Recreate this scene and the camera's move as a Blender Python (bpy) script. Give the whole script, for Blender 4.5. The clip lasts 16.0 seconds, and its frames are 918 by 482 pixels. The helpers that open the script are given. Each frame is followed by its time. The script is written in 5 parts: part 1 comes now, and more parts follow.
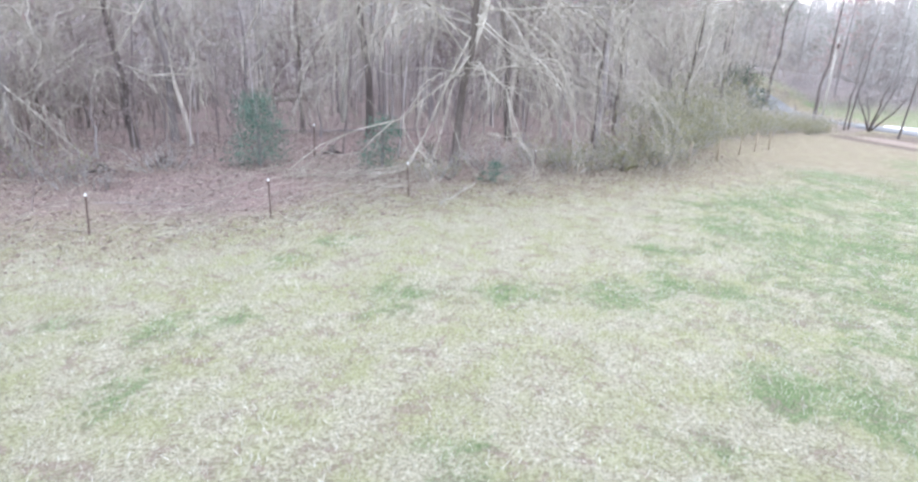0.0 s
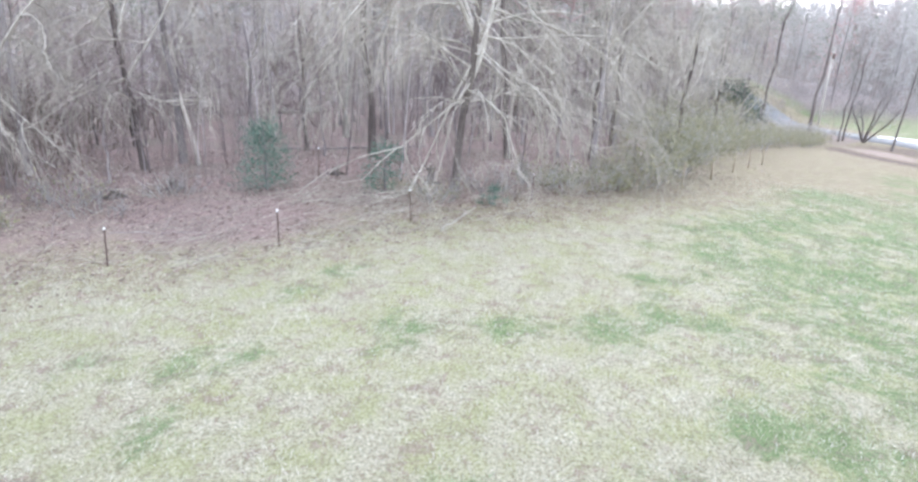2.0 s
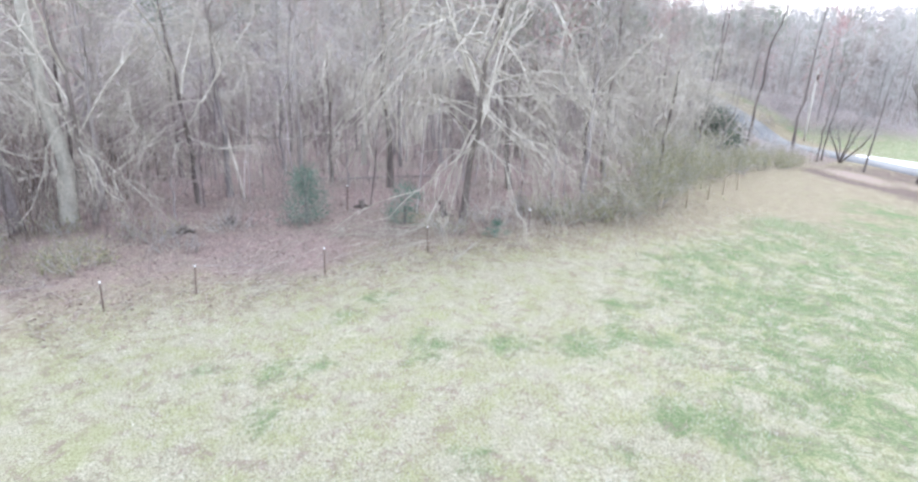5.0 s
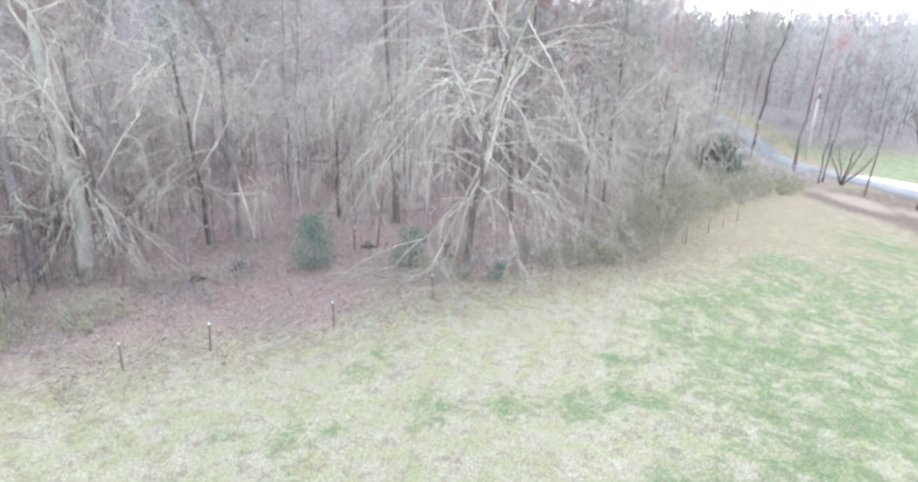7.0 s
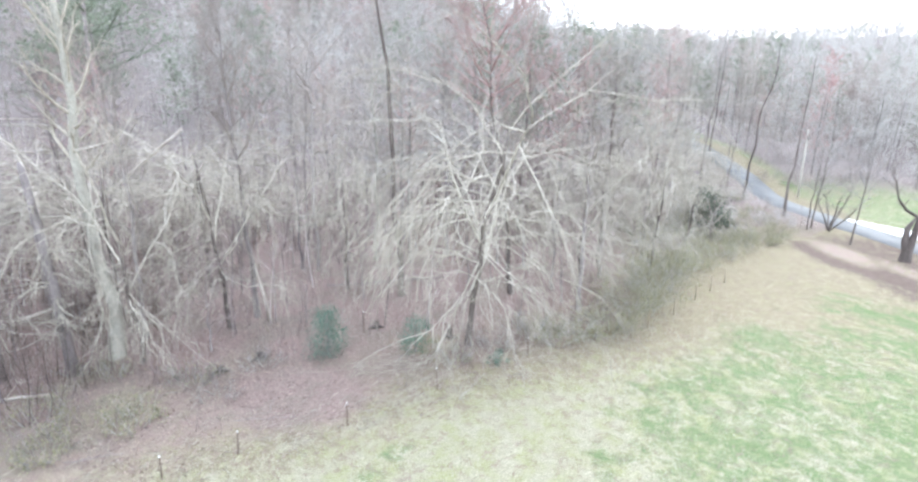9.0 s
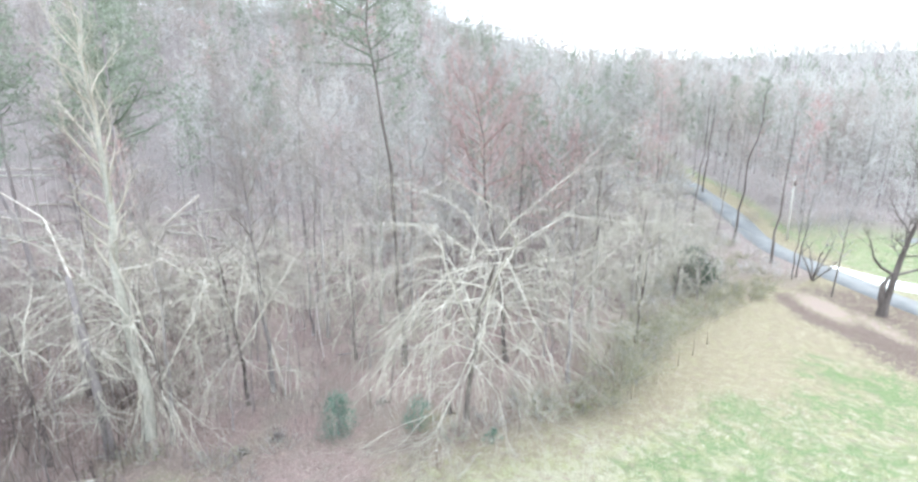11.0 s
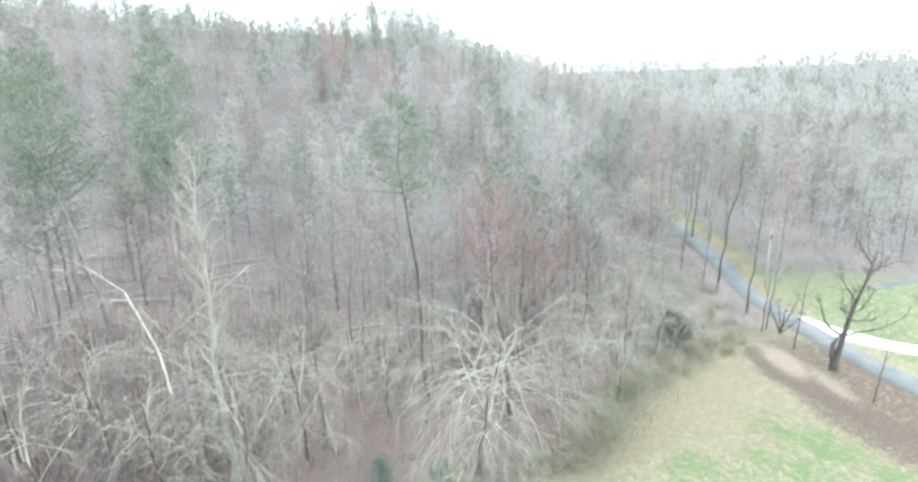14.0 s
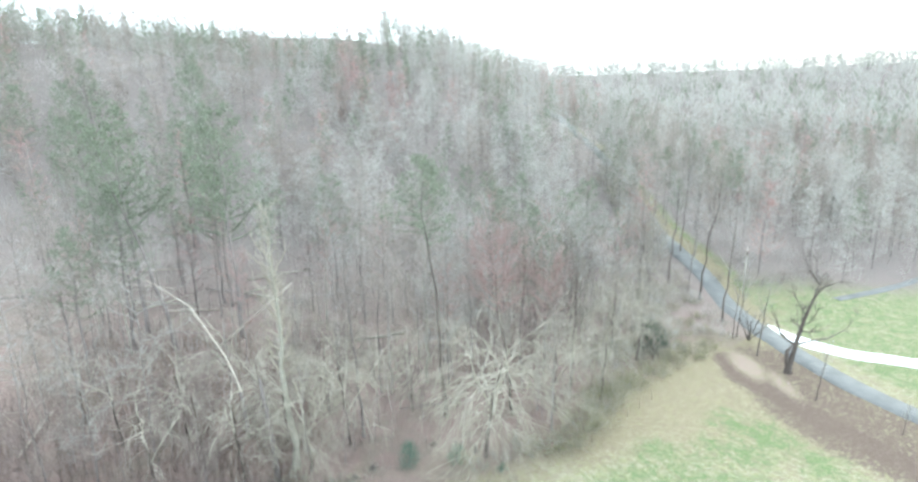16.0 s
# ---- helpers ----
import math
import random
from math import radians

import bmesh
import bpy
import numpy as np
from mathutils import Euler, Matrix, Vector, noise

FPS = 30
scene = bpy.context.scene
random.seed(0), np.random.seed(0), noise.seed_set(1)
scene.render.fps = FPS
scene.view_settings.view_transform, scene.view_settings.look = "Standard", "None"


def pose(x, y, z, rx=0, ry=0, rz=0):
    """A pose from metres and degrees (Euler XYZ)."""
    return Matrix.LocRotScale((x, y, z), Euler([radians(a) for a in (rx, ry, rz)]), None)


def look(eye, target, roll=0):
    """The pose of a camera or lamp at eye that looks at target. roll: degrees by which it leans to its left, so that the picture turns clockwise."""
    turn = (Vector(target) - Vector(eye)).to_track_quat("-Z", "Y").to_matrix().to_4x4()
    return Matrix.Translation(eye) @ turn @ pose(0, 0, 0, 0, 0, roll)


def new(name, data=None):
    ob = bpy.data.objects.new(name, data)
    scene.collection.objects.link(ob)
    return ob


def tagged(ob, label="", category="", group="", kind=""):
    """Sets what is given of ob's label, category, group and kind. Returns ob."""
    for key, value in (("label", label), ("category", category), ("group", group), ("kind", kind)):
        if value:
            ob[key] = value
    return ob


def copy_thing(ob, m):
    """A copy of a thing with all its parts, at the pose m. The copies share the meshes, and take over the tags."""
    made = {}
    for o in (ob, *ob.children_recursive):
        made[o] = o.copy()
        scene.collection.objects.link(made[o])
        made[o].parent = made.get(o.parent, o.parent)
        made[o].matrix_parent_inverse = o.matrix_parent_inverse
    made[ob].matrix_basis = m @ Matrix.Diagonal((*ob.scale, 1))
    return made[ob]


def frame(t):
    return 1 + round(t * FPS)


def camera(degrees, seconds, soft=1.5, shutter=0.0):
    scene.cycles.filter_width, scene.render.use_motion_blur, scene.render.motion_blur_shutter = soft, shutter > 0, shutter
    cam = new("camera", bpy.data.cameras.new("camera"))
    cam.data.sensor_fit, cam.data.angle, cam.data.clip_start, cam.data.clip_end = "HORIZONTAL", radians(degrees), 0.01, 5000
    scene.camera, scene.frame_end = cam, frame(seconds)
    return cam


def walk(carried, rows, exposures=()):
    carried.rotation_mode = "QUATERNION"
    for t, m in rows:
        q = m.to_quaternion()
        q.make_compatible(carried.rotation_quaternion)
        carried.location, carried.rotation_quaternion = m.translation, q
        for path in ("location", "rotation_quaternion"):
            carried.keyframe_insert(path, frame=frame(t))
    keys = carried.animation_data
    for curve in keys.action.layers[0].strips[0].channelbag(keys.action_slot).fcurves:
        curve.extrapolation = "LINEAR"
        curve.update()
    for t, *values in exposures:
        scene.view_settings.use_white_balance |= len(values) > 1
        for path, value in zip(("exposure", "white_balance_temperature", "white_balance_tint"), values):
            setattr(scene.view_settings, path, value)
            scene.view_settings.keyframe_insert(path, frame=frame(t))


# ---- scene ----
cam = camera(77.0, 16.0, soft=2.6)
PATH = [
    (0.0, 0.000, 0.000, 5.000, 0.000, -17.615, -1.646),
    (0.5, -0.017, 0.044, 5.279, 0.020, -17.452, -1.621),
    (1.0, 0.003, 0.121, 5.573, 0.059, -17.346, -1.620),
    (1.5, -0.004, 0.019, 5.826, 0.027, -17.323, -1.637),
    (2.0, -0.052, -0.533, 6.096, -0.020, -17.467, -1.631),
    (2.5, -0.127, -1.452, 6.338, 0.022, -17.562, -1.627),
    (3.0, -0.286, -2.591, 6.565, -0.127, -17.593, -1.664),
    (3.5, -0.417, -3.869, 6.871, -0.183, -17.656, -1.655),
    (4.0, -0.393, -4.715, 7.274, 0.082, -17.550, -1.639),
    (4.2, -0.370, -4.875, 7.499, 0.170, -17.484, -1.616),
    (6.5, -0.368, -4.964, 10.789, 0.529, -16.888, -1.210),
    (7.0, -0.395, -5.074, 11.077, 0.718, -16.858, -1.190),
    (7.5, -0.400, -5.279, 12.064, 0.781, -16.762, -1.073),
    (8.0, -0.395, -5.550, 13.532, 0.853, -16.492, -0.850),
    (8.5, -0.349, -5.777, 14.914, 0.904, -16.067, -0.552),
    (9.0, -0.278, -6.462, 16.250, 0.834, -15.710, -0.296),
    (11.5, 0.382, -9.828, 23.586, 1.308, -14.128, 0.699),
    (12.0, 0.305, -11.049, 25.356, 1.481, -14.149, 0.830),
    (12.5, 0.171, -11.935, 27.296, 1.582, -14.131, 0.878),
    (13.0, 0.195, -13.023, 29.222, 1.650, -14.134, 1.015),
    (13.5, 0.251, -15.015, 30.895, 1.831, -14.003, 1.033),
    (14.0, 0.406, -17.877, 32.497, 2.021, -13.859, 1.181),
    (14.5, 0.640, -21.099, 34.155, 2.332, -13.863, 1.305),
    (15.0, 0.862, -24.816, 35.835, 2.651, -13.800, 1.349),
    (15.5, 1.057, -28.312, 37.539, 2.861, -13.885, 1.383),
    (16.0, 0.883, -30.110, 39.403, 2.961, -14.067, 1.527),
]
EXPOSURES = [(0.0, 1.26, 5760, 14), (4.2, 1.24, 5760, 13), (7.0, 1.28, 5760, 12), (9.0, 1.42, 5840, 9), (11.3, 1.47, 5890, 4), (12.5, 1.4, 5920, 0), (13.5, 1.37, 5930, -1), (16.0, 1.21, 5950, -3)]
walk(cam, [(t, pose(x, y, z, 90 + pitch, roll, yaw)) for t, x, y, z, yaw, pitch, roll in PATH], EXPOSURES)

# ---- light: a bright overcast sky with a veiled low sun beyond the road ----
SUN_AZ, SUN_EL = radians(38), radians(24)
world = bpy.data.worlds.new("overcast_sky")
scene.world = world
world.use_nodes = True
wn = world.node_tree.nodes
wl = world.node_tree.links
wn.clear()
sky = wn.new("ShaderNodeTexSky")
sky.sky_type = "NISHITA"
sky.sun_disc = False
sky.sun_elevation = SUN_EL
sky.sun_rotation = SUN_AZ
sky.air_density, sky.dust_density, sky.ozone_density = 1.0, 4.0, 1.0
veil = wn.new("ShaderNodeMix")
veil.data_type = "RGBA"
veil.inputs["Factor"].default_value = 0.75
veil.inputs["B"].default_value = (15.0, 15.6, 16.6, 1)
back = wn.new("ShaderNodeBackground")
back.inputs["Strength"].default_value = 0.12
wout = wn.new("ShaderNodeOutputWorld")
wl.new(sky.outputs["Color"], veil.inputs["A"])
wl.new(veil.outputs["Result"], back.inputs["Color"])
wl.new(back.outputs["Background"], wout.inputs["Surface"])
sun = new("sun", bpy.data.lights.new("sun", "SUN"))
sun.data.energy = 0.6
sun.data.angle = radians(20)
sun.data.color = (1.0, 0.96, 0.9)
sun.matrix_world = look((0, 0, 60), (-math.sin(SUN_AZ) * 100, -math.cos(SUN_AZ) * 100, 60 - math.tan(SUN_EL) * 100))

# ---- materials ----
def material(name, stops, scale=3.0, rough=0.9, fine=40.0, bump=0.3, stretch=(1, 1, 1), per_object=0.0, per_island=0.0, spec=0.2, thin=0.0):
    """A rough natural surface: colours laid out by two scales of noise, with fine relief. stops: (place, colour)."""
    m = bpy.data.materials.new(name)
    m.use_nodes = True
    n, l = m.node_tree.nodes, m.node_tree.links
    b = n["Principled BSDF"]
    b.inputs["Roughness"].default_value = rough
    b.inputs["Specular IOR Level"].default_value = spec
    co = n.new("ShaderNodeTexCoord")
    mp = n.new("ShaderNodeMapping")
    mp.inputs["Scale"].default_value = stretch
    l.new(co.outputs["Object"], mp.inputs["Vector"])
    big = n.new("ShaderNodeTexNoise")
    big.inputs["Scale"].default_value = scale
    big.inputs["Detail"].default_value = 3
    small = n.new("ShaderNodeTexNoise")
    small.inputs["Scale"].default_value = fine
    small.inputs["Detail"].default_value = 4
    for t in (big, small):
        l.new(mp.outputs["Vector"], t.inputs["Vector"])
    mix = n.new("ShaderNodeMath")
    mix.operation = "MULTIPLY_ADD"
    mix.inputs[1].default_value = 0.45
    l.new(small.outputs["Fac"], mix.inputs[0])
    sc = n.new("ShaderNodeMath")
    sc.operation = "MULTIPLY"
    sc.inputs[1].default_value = 0.55
    l.new(big.outputs["Fac"], sc.inputs[0])
    l.new(sc.outputs[0], mix.inputs[2])
    fac = mix.outputs[0]
    for amount, node, out in ((per_object, "ShaderNodeObjectInfo", "Random"), (per_island, "ShaderNodeNewGeometry", "Random Per Island")):
        if amount:
            src = n.new(node)
            add = n.new("ShaderNodeMath")
            add.operation = "MULTIPLY_ADD"
            add.inputs[1].default_value = amount
            sub = n.new("ShaderNodeMath")
            sub.operation = "SUBTRACT"
            sub.inputs[1].default_value = amount / 2
            l.new(src.outputs[out], add.inputs[0])
            l.new(fac, add.inputs[2])
            l.new(add.outputs[0], sub.inputs[0])
            fac = sub.outputs[0]
    ramp = n.new("ShaderNodeValToRGB")
    ramp_fill(ramp, stops)
    l.new(fac, ramp.inputs["Fac"])
    l.new(ramp.outputs["Color"], b.inputs["Base Color"])
    if thin:
        glow = n.new("ShaderNodeBsdfTranslucent")
        both = n.new("ShaderNodeMixShader")
        both.inputs["Fac"].default_value = thin
        l.new(ramp.outputs["Color"], glow.inputs["Color"])
        l.new(b.outputs["BSDF"], both.inputs[1])
        l.new(glow.outputs["BSDF"], both.inputs[2])
        l.new(both.outputs["Shader"], n["Material Output"].inputs["Surface"])
    if bump:
        bp = n.new("ShaderNodeBump")
        bp.inputs["Strength"].default_value = bump
        bp.inputs["Distance"].default_value = 0.03
        l.new(small.outputs["Fac"], bp.inputs["Height"])
        l.new(bp.outputs["Normal"], b.inputs["Normal"])
    return m


def ramp_fill(ramp, stops):
    e = ramp.color_ramp.elements
    while len(e) < len(stops):
        e.new(0.5)
    for k, (p, c) in enumerate(stops):
        e[k].position, e[k].color = p, (*c, 1)


BARK_PALE = material("pale_lichened_bark", [(0.3, (0.181, 0.17, 0.143)), (0.5, (0.33, 0.315, 0.273)), (0.7, (0.463, 0.453, 0.378))], 1.5, fine=14, stretch=(1, 1, 0.4), per_object=0.15)
BARK_GREY = material("grey_bark", [(0.3, (0.124, 0.11, 0.103)), (0.5, (0.227, 0.2, 0.196)), (0.7, (0.35, 0.32, 0.299))], 1.5, fine=18, stretch=(1, 1, 0.3), per_object=0.3)
BARK_DARK = material("dark_furrowed_bark", [(0.3, (0.06, 0.05, 0.045)), (0.5, (0.11, 0.092, 0.083)), (0.7, (0.20, 0.175, 0.155))], 2, fine=20, stretch=(1, 1, 0.25), bump=0.6, per_object=0.2)
POLE_BARK = material("young_grey_bark", [(0.2, (0.146, 0.12, 0.117)), (0.45, (0.281, 0.245, 0.239)), (0.62, (0.404, 0.361, 0.351)), (0.8, (0.561, 0.512, 0.488))], 0.3, fine=6, bump=0, per_island=0.7, thin=0.25)
TWIG_GREY = material("grey_twigs", [(0.25, (0.285, 0.27, 0.256)), (0.42, (0.345, 0.331, 0.314)), (0.58, (0.395, 0.381, 0.36)), (0.75, (0.455, 0.441, 0.414))], 0.05, fine=6, bump=0, per_object=0.35, thin=0.4)
TWIG_PALE = material("lichen_white_twigs", [(0.3, (0.224, 0.202, 0.169)), (0.5, (0.378, 0.35, 0.298)), (0.7, (0.563, 0.525, 0.455))], 0.9, fine=6, bump=0, per_object=0.1)
TWIG_LICHEN = material("drooping_twigs", [(0.3, (0.21, 0.184, 0.151)), (0.5, (0.336, 0.304, 0.253)), (0.7, (0.483, 0.448, 0.376))], 0.6, fine=6, bump=0)
TWIG_BROWN = material("brown_twigs", [(0.25, (0.211, 0.178, 0.162)), (0.45, (0.31, 0.273, 0.248)), (0.6, (0.399, 0.358, 0.33)), (0.78, (0.517, 0.471, 0.433))], 0.05, fine=6, bump=0, per_object=0.35, thin=0.4)
TWIG_MAUVE = material("purplish_brush_twigs", [(0.25, (0.16, 0.125, 0.118)), (0.45, (0.238, 0.194, 0.183)), (0.6, (0.315, 0.264, 0.25)), (0.78, (0.412, 0.355, 0.338))], 0.05, fine=6, bump=0, per_object=0.35, thin=0.4)
# Brush twigs with the shade under the left-hand crowns put into their colour.
SHADE_BRUSH = material("dark_brown_shade_brush", [(0.25, (0.055, 0.042, 0.038)), (0.5, (0.105, 0.082, 0.073)), (0.75, (0.18, 0.148, 0.13))], 0.3, fine=6, bump=0, per_island=0.4)
TWIG_RED = material("red_budding_twigs", [(0.3, (0.248, 0.164, 0.155)), (0.5, (0.387, 0.268, 0.256)), (0.7, (0.511, 0.373, 0.353))], 0.6, fine=6, bump=0, thin=0.4)
NEEDLE = material("pine_needles", [(0.3, (0.124, 0.149, 0.104)), (0.5, (0.191, 0.219, 0.162)), (0.7, (0.267, 0.292, 0.229))], 0.8, fine=5, bump=0, per_island=0.3, thin=0.4)
LEAF_GREEN = material("glossy_evergreen_leaves", [(0.3, (0.075, 0.125, 0.095)), (0.5, (0.125, 0.195, 0.148)), (0.7, (0.195, 0.275, 0.215))], 2, rough=0.55, fine=8, bump=0, per_island=0.3, thin=0.4)
CEDAR = material("dark_cedar_sprays", [(0.3, (0.045, 0.06, 0.045)), (0.5, (0.085, 0.105, 0.08)), (0.7, (0.145, 0.165, 0.13))], 2, fine=8, bump=0, per_island=0.3, thin=0.3)
LEAF_OLIVE = material("olive_shrub_leaves", [(0.3, (0.15, 0.152, 0.084)), (0.5, (0.256, 0.25, 0.15)), (0.7, (0.388, 0.366, 0.234))], 1, fine=6, bump=0, per_island=0.4, thin=0.4)
LEAF_DEAD = material("dead_oak_leaves", [(0.3, (0.15, 0.11, 0.105)), (0.5, (0.25, 0.19, 0.17)), (0.72, (0.42, 0.345, 0.30))], 3, fine=9, bump=0, per_island=0.5, thin=0.4)
WOOD_DEAD = material("barkless_dead_wood", [(0.3, (0.255, 0.212, 0.17)), (0.5, (0.425, 0.383, 0.332)), (0.7, (0.578, 0.544, 0.484))], 2, fine=20, stretch=(1, 1, 0.2))
ASPHALT = material("worn_asphalt", [(0.3, (0.108, 0.109, 0.109)), (0.5, (0.151, 0.152, 0.152)), (0.7, (0.207, 0.207, 0.204))], 0.4, fine=30, rough=0.8)
CONCRETE = material("white_concrete", [(0.3, (0.70, 0.70, 0.70)), (0.5, (0.80, 0.80, 0.79)), (0.7, (0.86, 0.86, 0.85))], 0.5, fine=20, rough=0.8)
STEEL = material("rusty_steel_post", [(0.3, (0.05, 0.035, 0.03)), (0.5, (0.10, 0.07, 0.06)), (0.7, (0.17, 0.13, 0.11))], 6, fine=60, rough=0.7)
WHITE = material("white_post_paint", [(0.3, (0.65, 0.65, 0.62)), (0.5, (0.80, 0.80, 0.78)), (0.7, (0.85, 0.85, 0.83))], 6, fine=60, rough=0.6)
POST_WOOD = material("weathered_post_wood", [(0.3, (0.20, 0.16, 0.11)), (0.5, (0.33, 0.28, 0.21)), (0.7, (0.46, 0.41, 0.32))], 3, fine=30, stretch=(1, 1, 0.2))
POLE_WOOD = material("grey_pole_wood", [(0.3, (0.34, 0.31, 0.27)), (0.5, (0.48, 0.45, 0.40)), (0.7, (0.60, 0.57, 0.52))], 2, fine=25, stretch=(1, 1, 0.15))

# ---- the lie of the land ----
EDGE = [(-140, -60), (-60, -20), (-30, 2), (-20, 8.6), (-15.9, 11.9), (-13.2, 14.0), (-10.5, 15.6), (-6.1, 17.9), (-1.8, 21.4), (3.1, 23.8), (10.9, 28.9), (15.8, 34.6), (20.6, 41.0), (26.9, 47.1), (37.7, 57.0)]
ROAD = [(122, -60), (94, -20), (76, 3), (65, 19), (59, 29), (55.2, 36), (52.9, 41), (51.2, 45.5), (49.8, 50.5), (48.3, 57), (47.0, 65), (46.5, 75), (46.9, 83), (46.7, 90), (44.9, 95.5), (43.4, 101), (42.6, 112), (43.5, 135), (44, 162), (42.9, 173), (41, 191), (36.1, 203), (32.8, 213.5), (24, 235), (5, 250)]


def ramp01(a, b, v):
    t = np.clip((np.asarray(v, float) - a) / (b - a), 0, 1)
    return t * t * (3 - 2 * t)


def from_line(x, y, line):
    """Distance to a polyline, and the side (+ on its left)."""
    x, y = np.asarray(x, float), np.asarray(y, float)
    best, side = np.full(x.shape, 1e9), np.zeros(x.shape)
    for (ax, ay), (bx, by) in zip(line, line[1:]):
        dx, dy = bx - ax, by - ay
        t = np.clip(((x - ax) * dx + (y - ay) * dy) / (dx * dx + dy * dy), 0, 1)
        d = np.hypot(x - ax - t * dx, y - ay - t * dy)
        s = np.sign(dx * (y - ay) - dy * (x - ax))
        near = d < best
        best, side = np.where(near, d, best), np.where(near, s, side)
    return best, side


def woods(x, y):
    """Metres inside the wood, minus outside."""
    d, s = from_line(x, y, EDGE)
    return d * s


def height(x, y):
    x, y = np.asarray(x, float), np.asarray(y, float)
    z = -0.3 - 0.9 * ramp01(14, 44, x)
    z = z + 0.55 * ramp01(-2, 4, woods(x, y)) * ramp01(40, 20, x)
    d = y - 0.35 * x
    back = ramp01(205, 290, y)
    z = z + 52 * ramp01(78, 300, d) * (ramp01(120, -20, x) * (1 - back) + ramp01(80, -50, x) * back) + 12 * np.exp(-((x + 38) / 34) ** 2 - ((y - 300) / 60) ** 2) + 14 * ramp01(160, 420, y) * ramp01(-20, 60, x)
    z = z + 50 * ramp01(380, 820, np.hypot(x, y)) * ramp01(-100, 200, y + x)
    z = z + 5.4 * ramp01(81, 105, y) * ramp01(-10, 25, x) * ramp01(85, 60, x)
    z = z + 16 * ramp01(-60, -220, x) * ramp01(60, 240, y)
    z = z + 0.12 * np.sin(x * 0.21 + 1) * np.sin(y * 0.17) + 0.05 * np.sin(x * 0.6) * np.sin(y * 0.53 + 2)
    rd, _ = from_line(x, y, ROAD)
    return z - 0.10 * ramp01(5, 2, rd)


def ground_z(x, y):
    return float(height(x, y))


# ---- mesh helpers ----
def mesh_of(name, verts, faces, mat, smooth=True):
    me = bpy.data.meshes.new(name)
    me.from_pydata(verts, [], faces)
    me.materials.append(mat)
    if smooth:
        me.polygons.foreach_set("use_smooth", [True] * len(me.polygons))
    me.update()
    return me


def part(name, data, parent, label=""):
    ob = new(name, data)
    ob.parent = parent
    if label:
        tagged(ob, label)
    return ob


def thing(name, x, y, label, category, group="", kind="", turn=0.0, z=None):
    ob = new(name)
    ob.empty_display_size = 0.2
    ob.matrix_world = pose(x, y, ground_z(x, y) if z is None else z, 0, 0, turn)
    return tagged(ob, label, category, group, kind)


class Shape:
    """Collects tubes, cones and leaves into one mesh."""

    def __init__(self):
        self.v, self.f = [], []

    def tube(self, pts, rads, sides, tip=True, cap=False):
        n = len(pts)
        first = len(self.v)
        for k in range(n):
            if tip and k == n - 1:
                self.v.append(tuple(pts[k]))
                break
            a, b = pts[max(k - 1, 0)], pts[min(k + 1, n - 1)]
            d = Vector((b[0] - a[0], b[1] - a[1], b[2] - a[2]))
            d = d.normalized() if d.length > 1e-9 else Vector((0, 0, 1))
            u = d.cross(Vector((0.31, 0.95, 0.07)) if abs(d.y) < 0.9 else Vector((1, 0, 0))).normalized()
            w = d.cross(u)
            for s in range(sides):
                c, q = math.cos(2 * math.pi * s / sides) * rads[k], math.sin(2 * math.pi * s / sides) * rads[k]
                self.v.append((pts[k][0] + u.x * c + w.x * q, pts[k][1] + u.y * c + w.y * q, pts[k][2] + u.z * c + w.z * q))
        rings = n - 1 if tip else n
        for k in range(rings - 1):
            for s in range(sides):
                a, b = first + k * sides + s, first + k * sides + (s + 1) % sides
                self.f.append((a, b, b + sides, a + sides))
        if tip:
            a = first + (rings - 1) * sides
            for s in range(sides):
                self.f.append((a + s, a + (s + 1) % sides, len(self.v) - 1))
        elif cap:
            a = first + (rings - 1) * sides
            self.f.append(tuple(range(a, a + sides)))
            self.f.append(tuple(range(first + sides - 1, first - 1, -1)))

    def blade(self, base, tip, width, rng):
        """A thin curved wedge with three edges: a needle bunch, leaf or grass blade."""
        d = Vector(tip) - Vector(base)
        u = d.cross(Vector((rng.uniform(-1, 1), rng.uniform(-1, 1), rng.uniform(-1, 1)))).normalized() * width * 0.5
        w = d.cross(u).normalized() * width * 0.15
        m = Vector(base) + d * 0.45
        i = len(self.v)
        self.v += [tuple(base), tuple(m + u + w), tuple(m - u + w), tuple(tip)]
        self.f += [(i, i + 1, i + 2), (i + 1, i + 3, i + 2)]

    def box(self, lo, hi):
        i = len(self.v)
        self.v += [(x, y, z) for x in (lo[0], hi[0]) for y in (lo[1], hi[1]) for z in (lo[2], hi[2])]
        self.f += [tuple(i + k for k in q) for q in ((0, 1, 3, 2), (4, 6, 7, 5), (0, 4, 5, 1), (2, 3, 7, 6), (0, 2, 6, 4), (1, 5, 7, 3))]

    def mesh(self, name, mat, smooth=True):
        return mesh_of(name, self.v, self.f, mat, smooth)


def limb_line(start, way, length, steps, rng, wander, pull):
    """A branch's course: it wanders, and pull bends it up or down."""
    pts = [Vector(start)]
    d = Vector(way).normalized()
    for k in range(steps):
        d = (d + Vector((rng.gauss(0, wander), rng.gauss(0, wander), rng.gauss(0, wander) + pull / steps))).normalized()
        pts.append(pts[-1] + d * (length / steps))
    return pts


def taper(r0, r1, n, power=1.0):
    return [r0 + (r1 - r0) * (k / (n - 1)) ** power for k in range(n)]


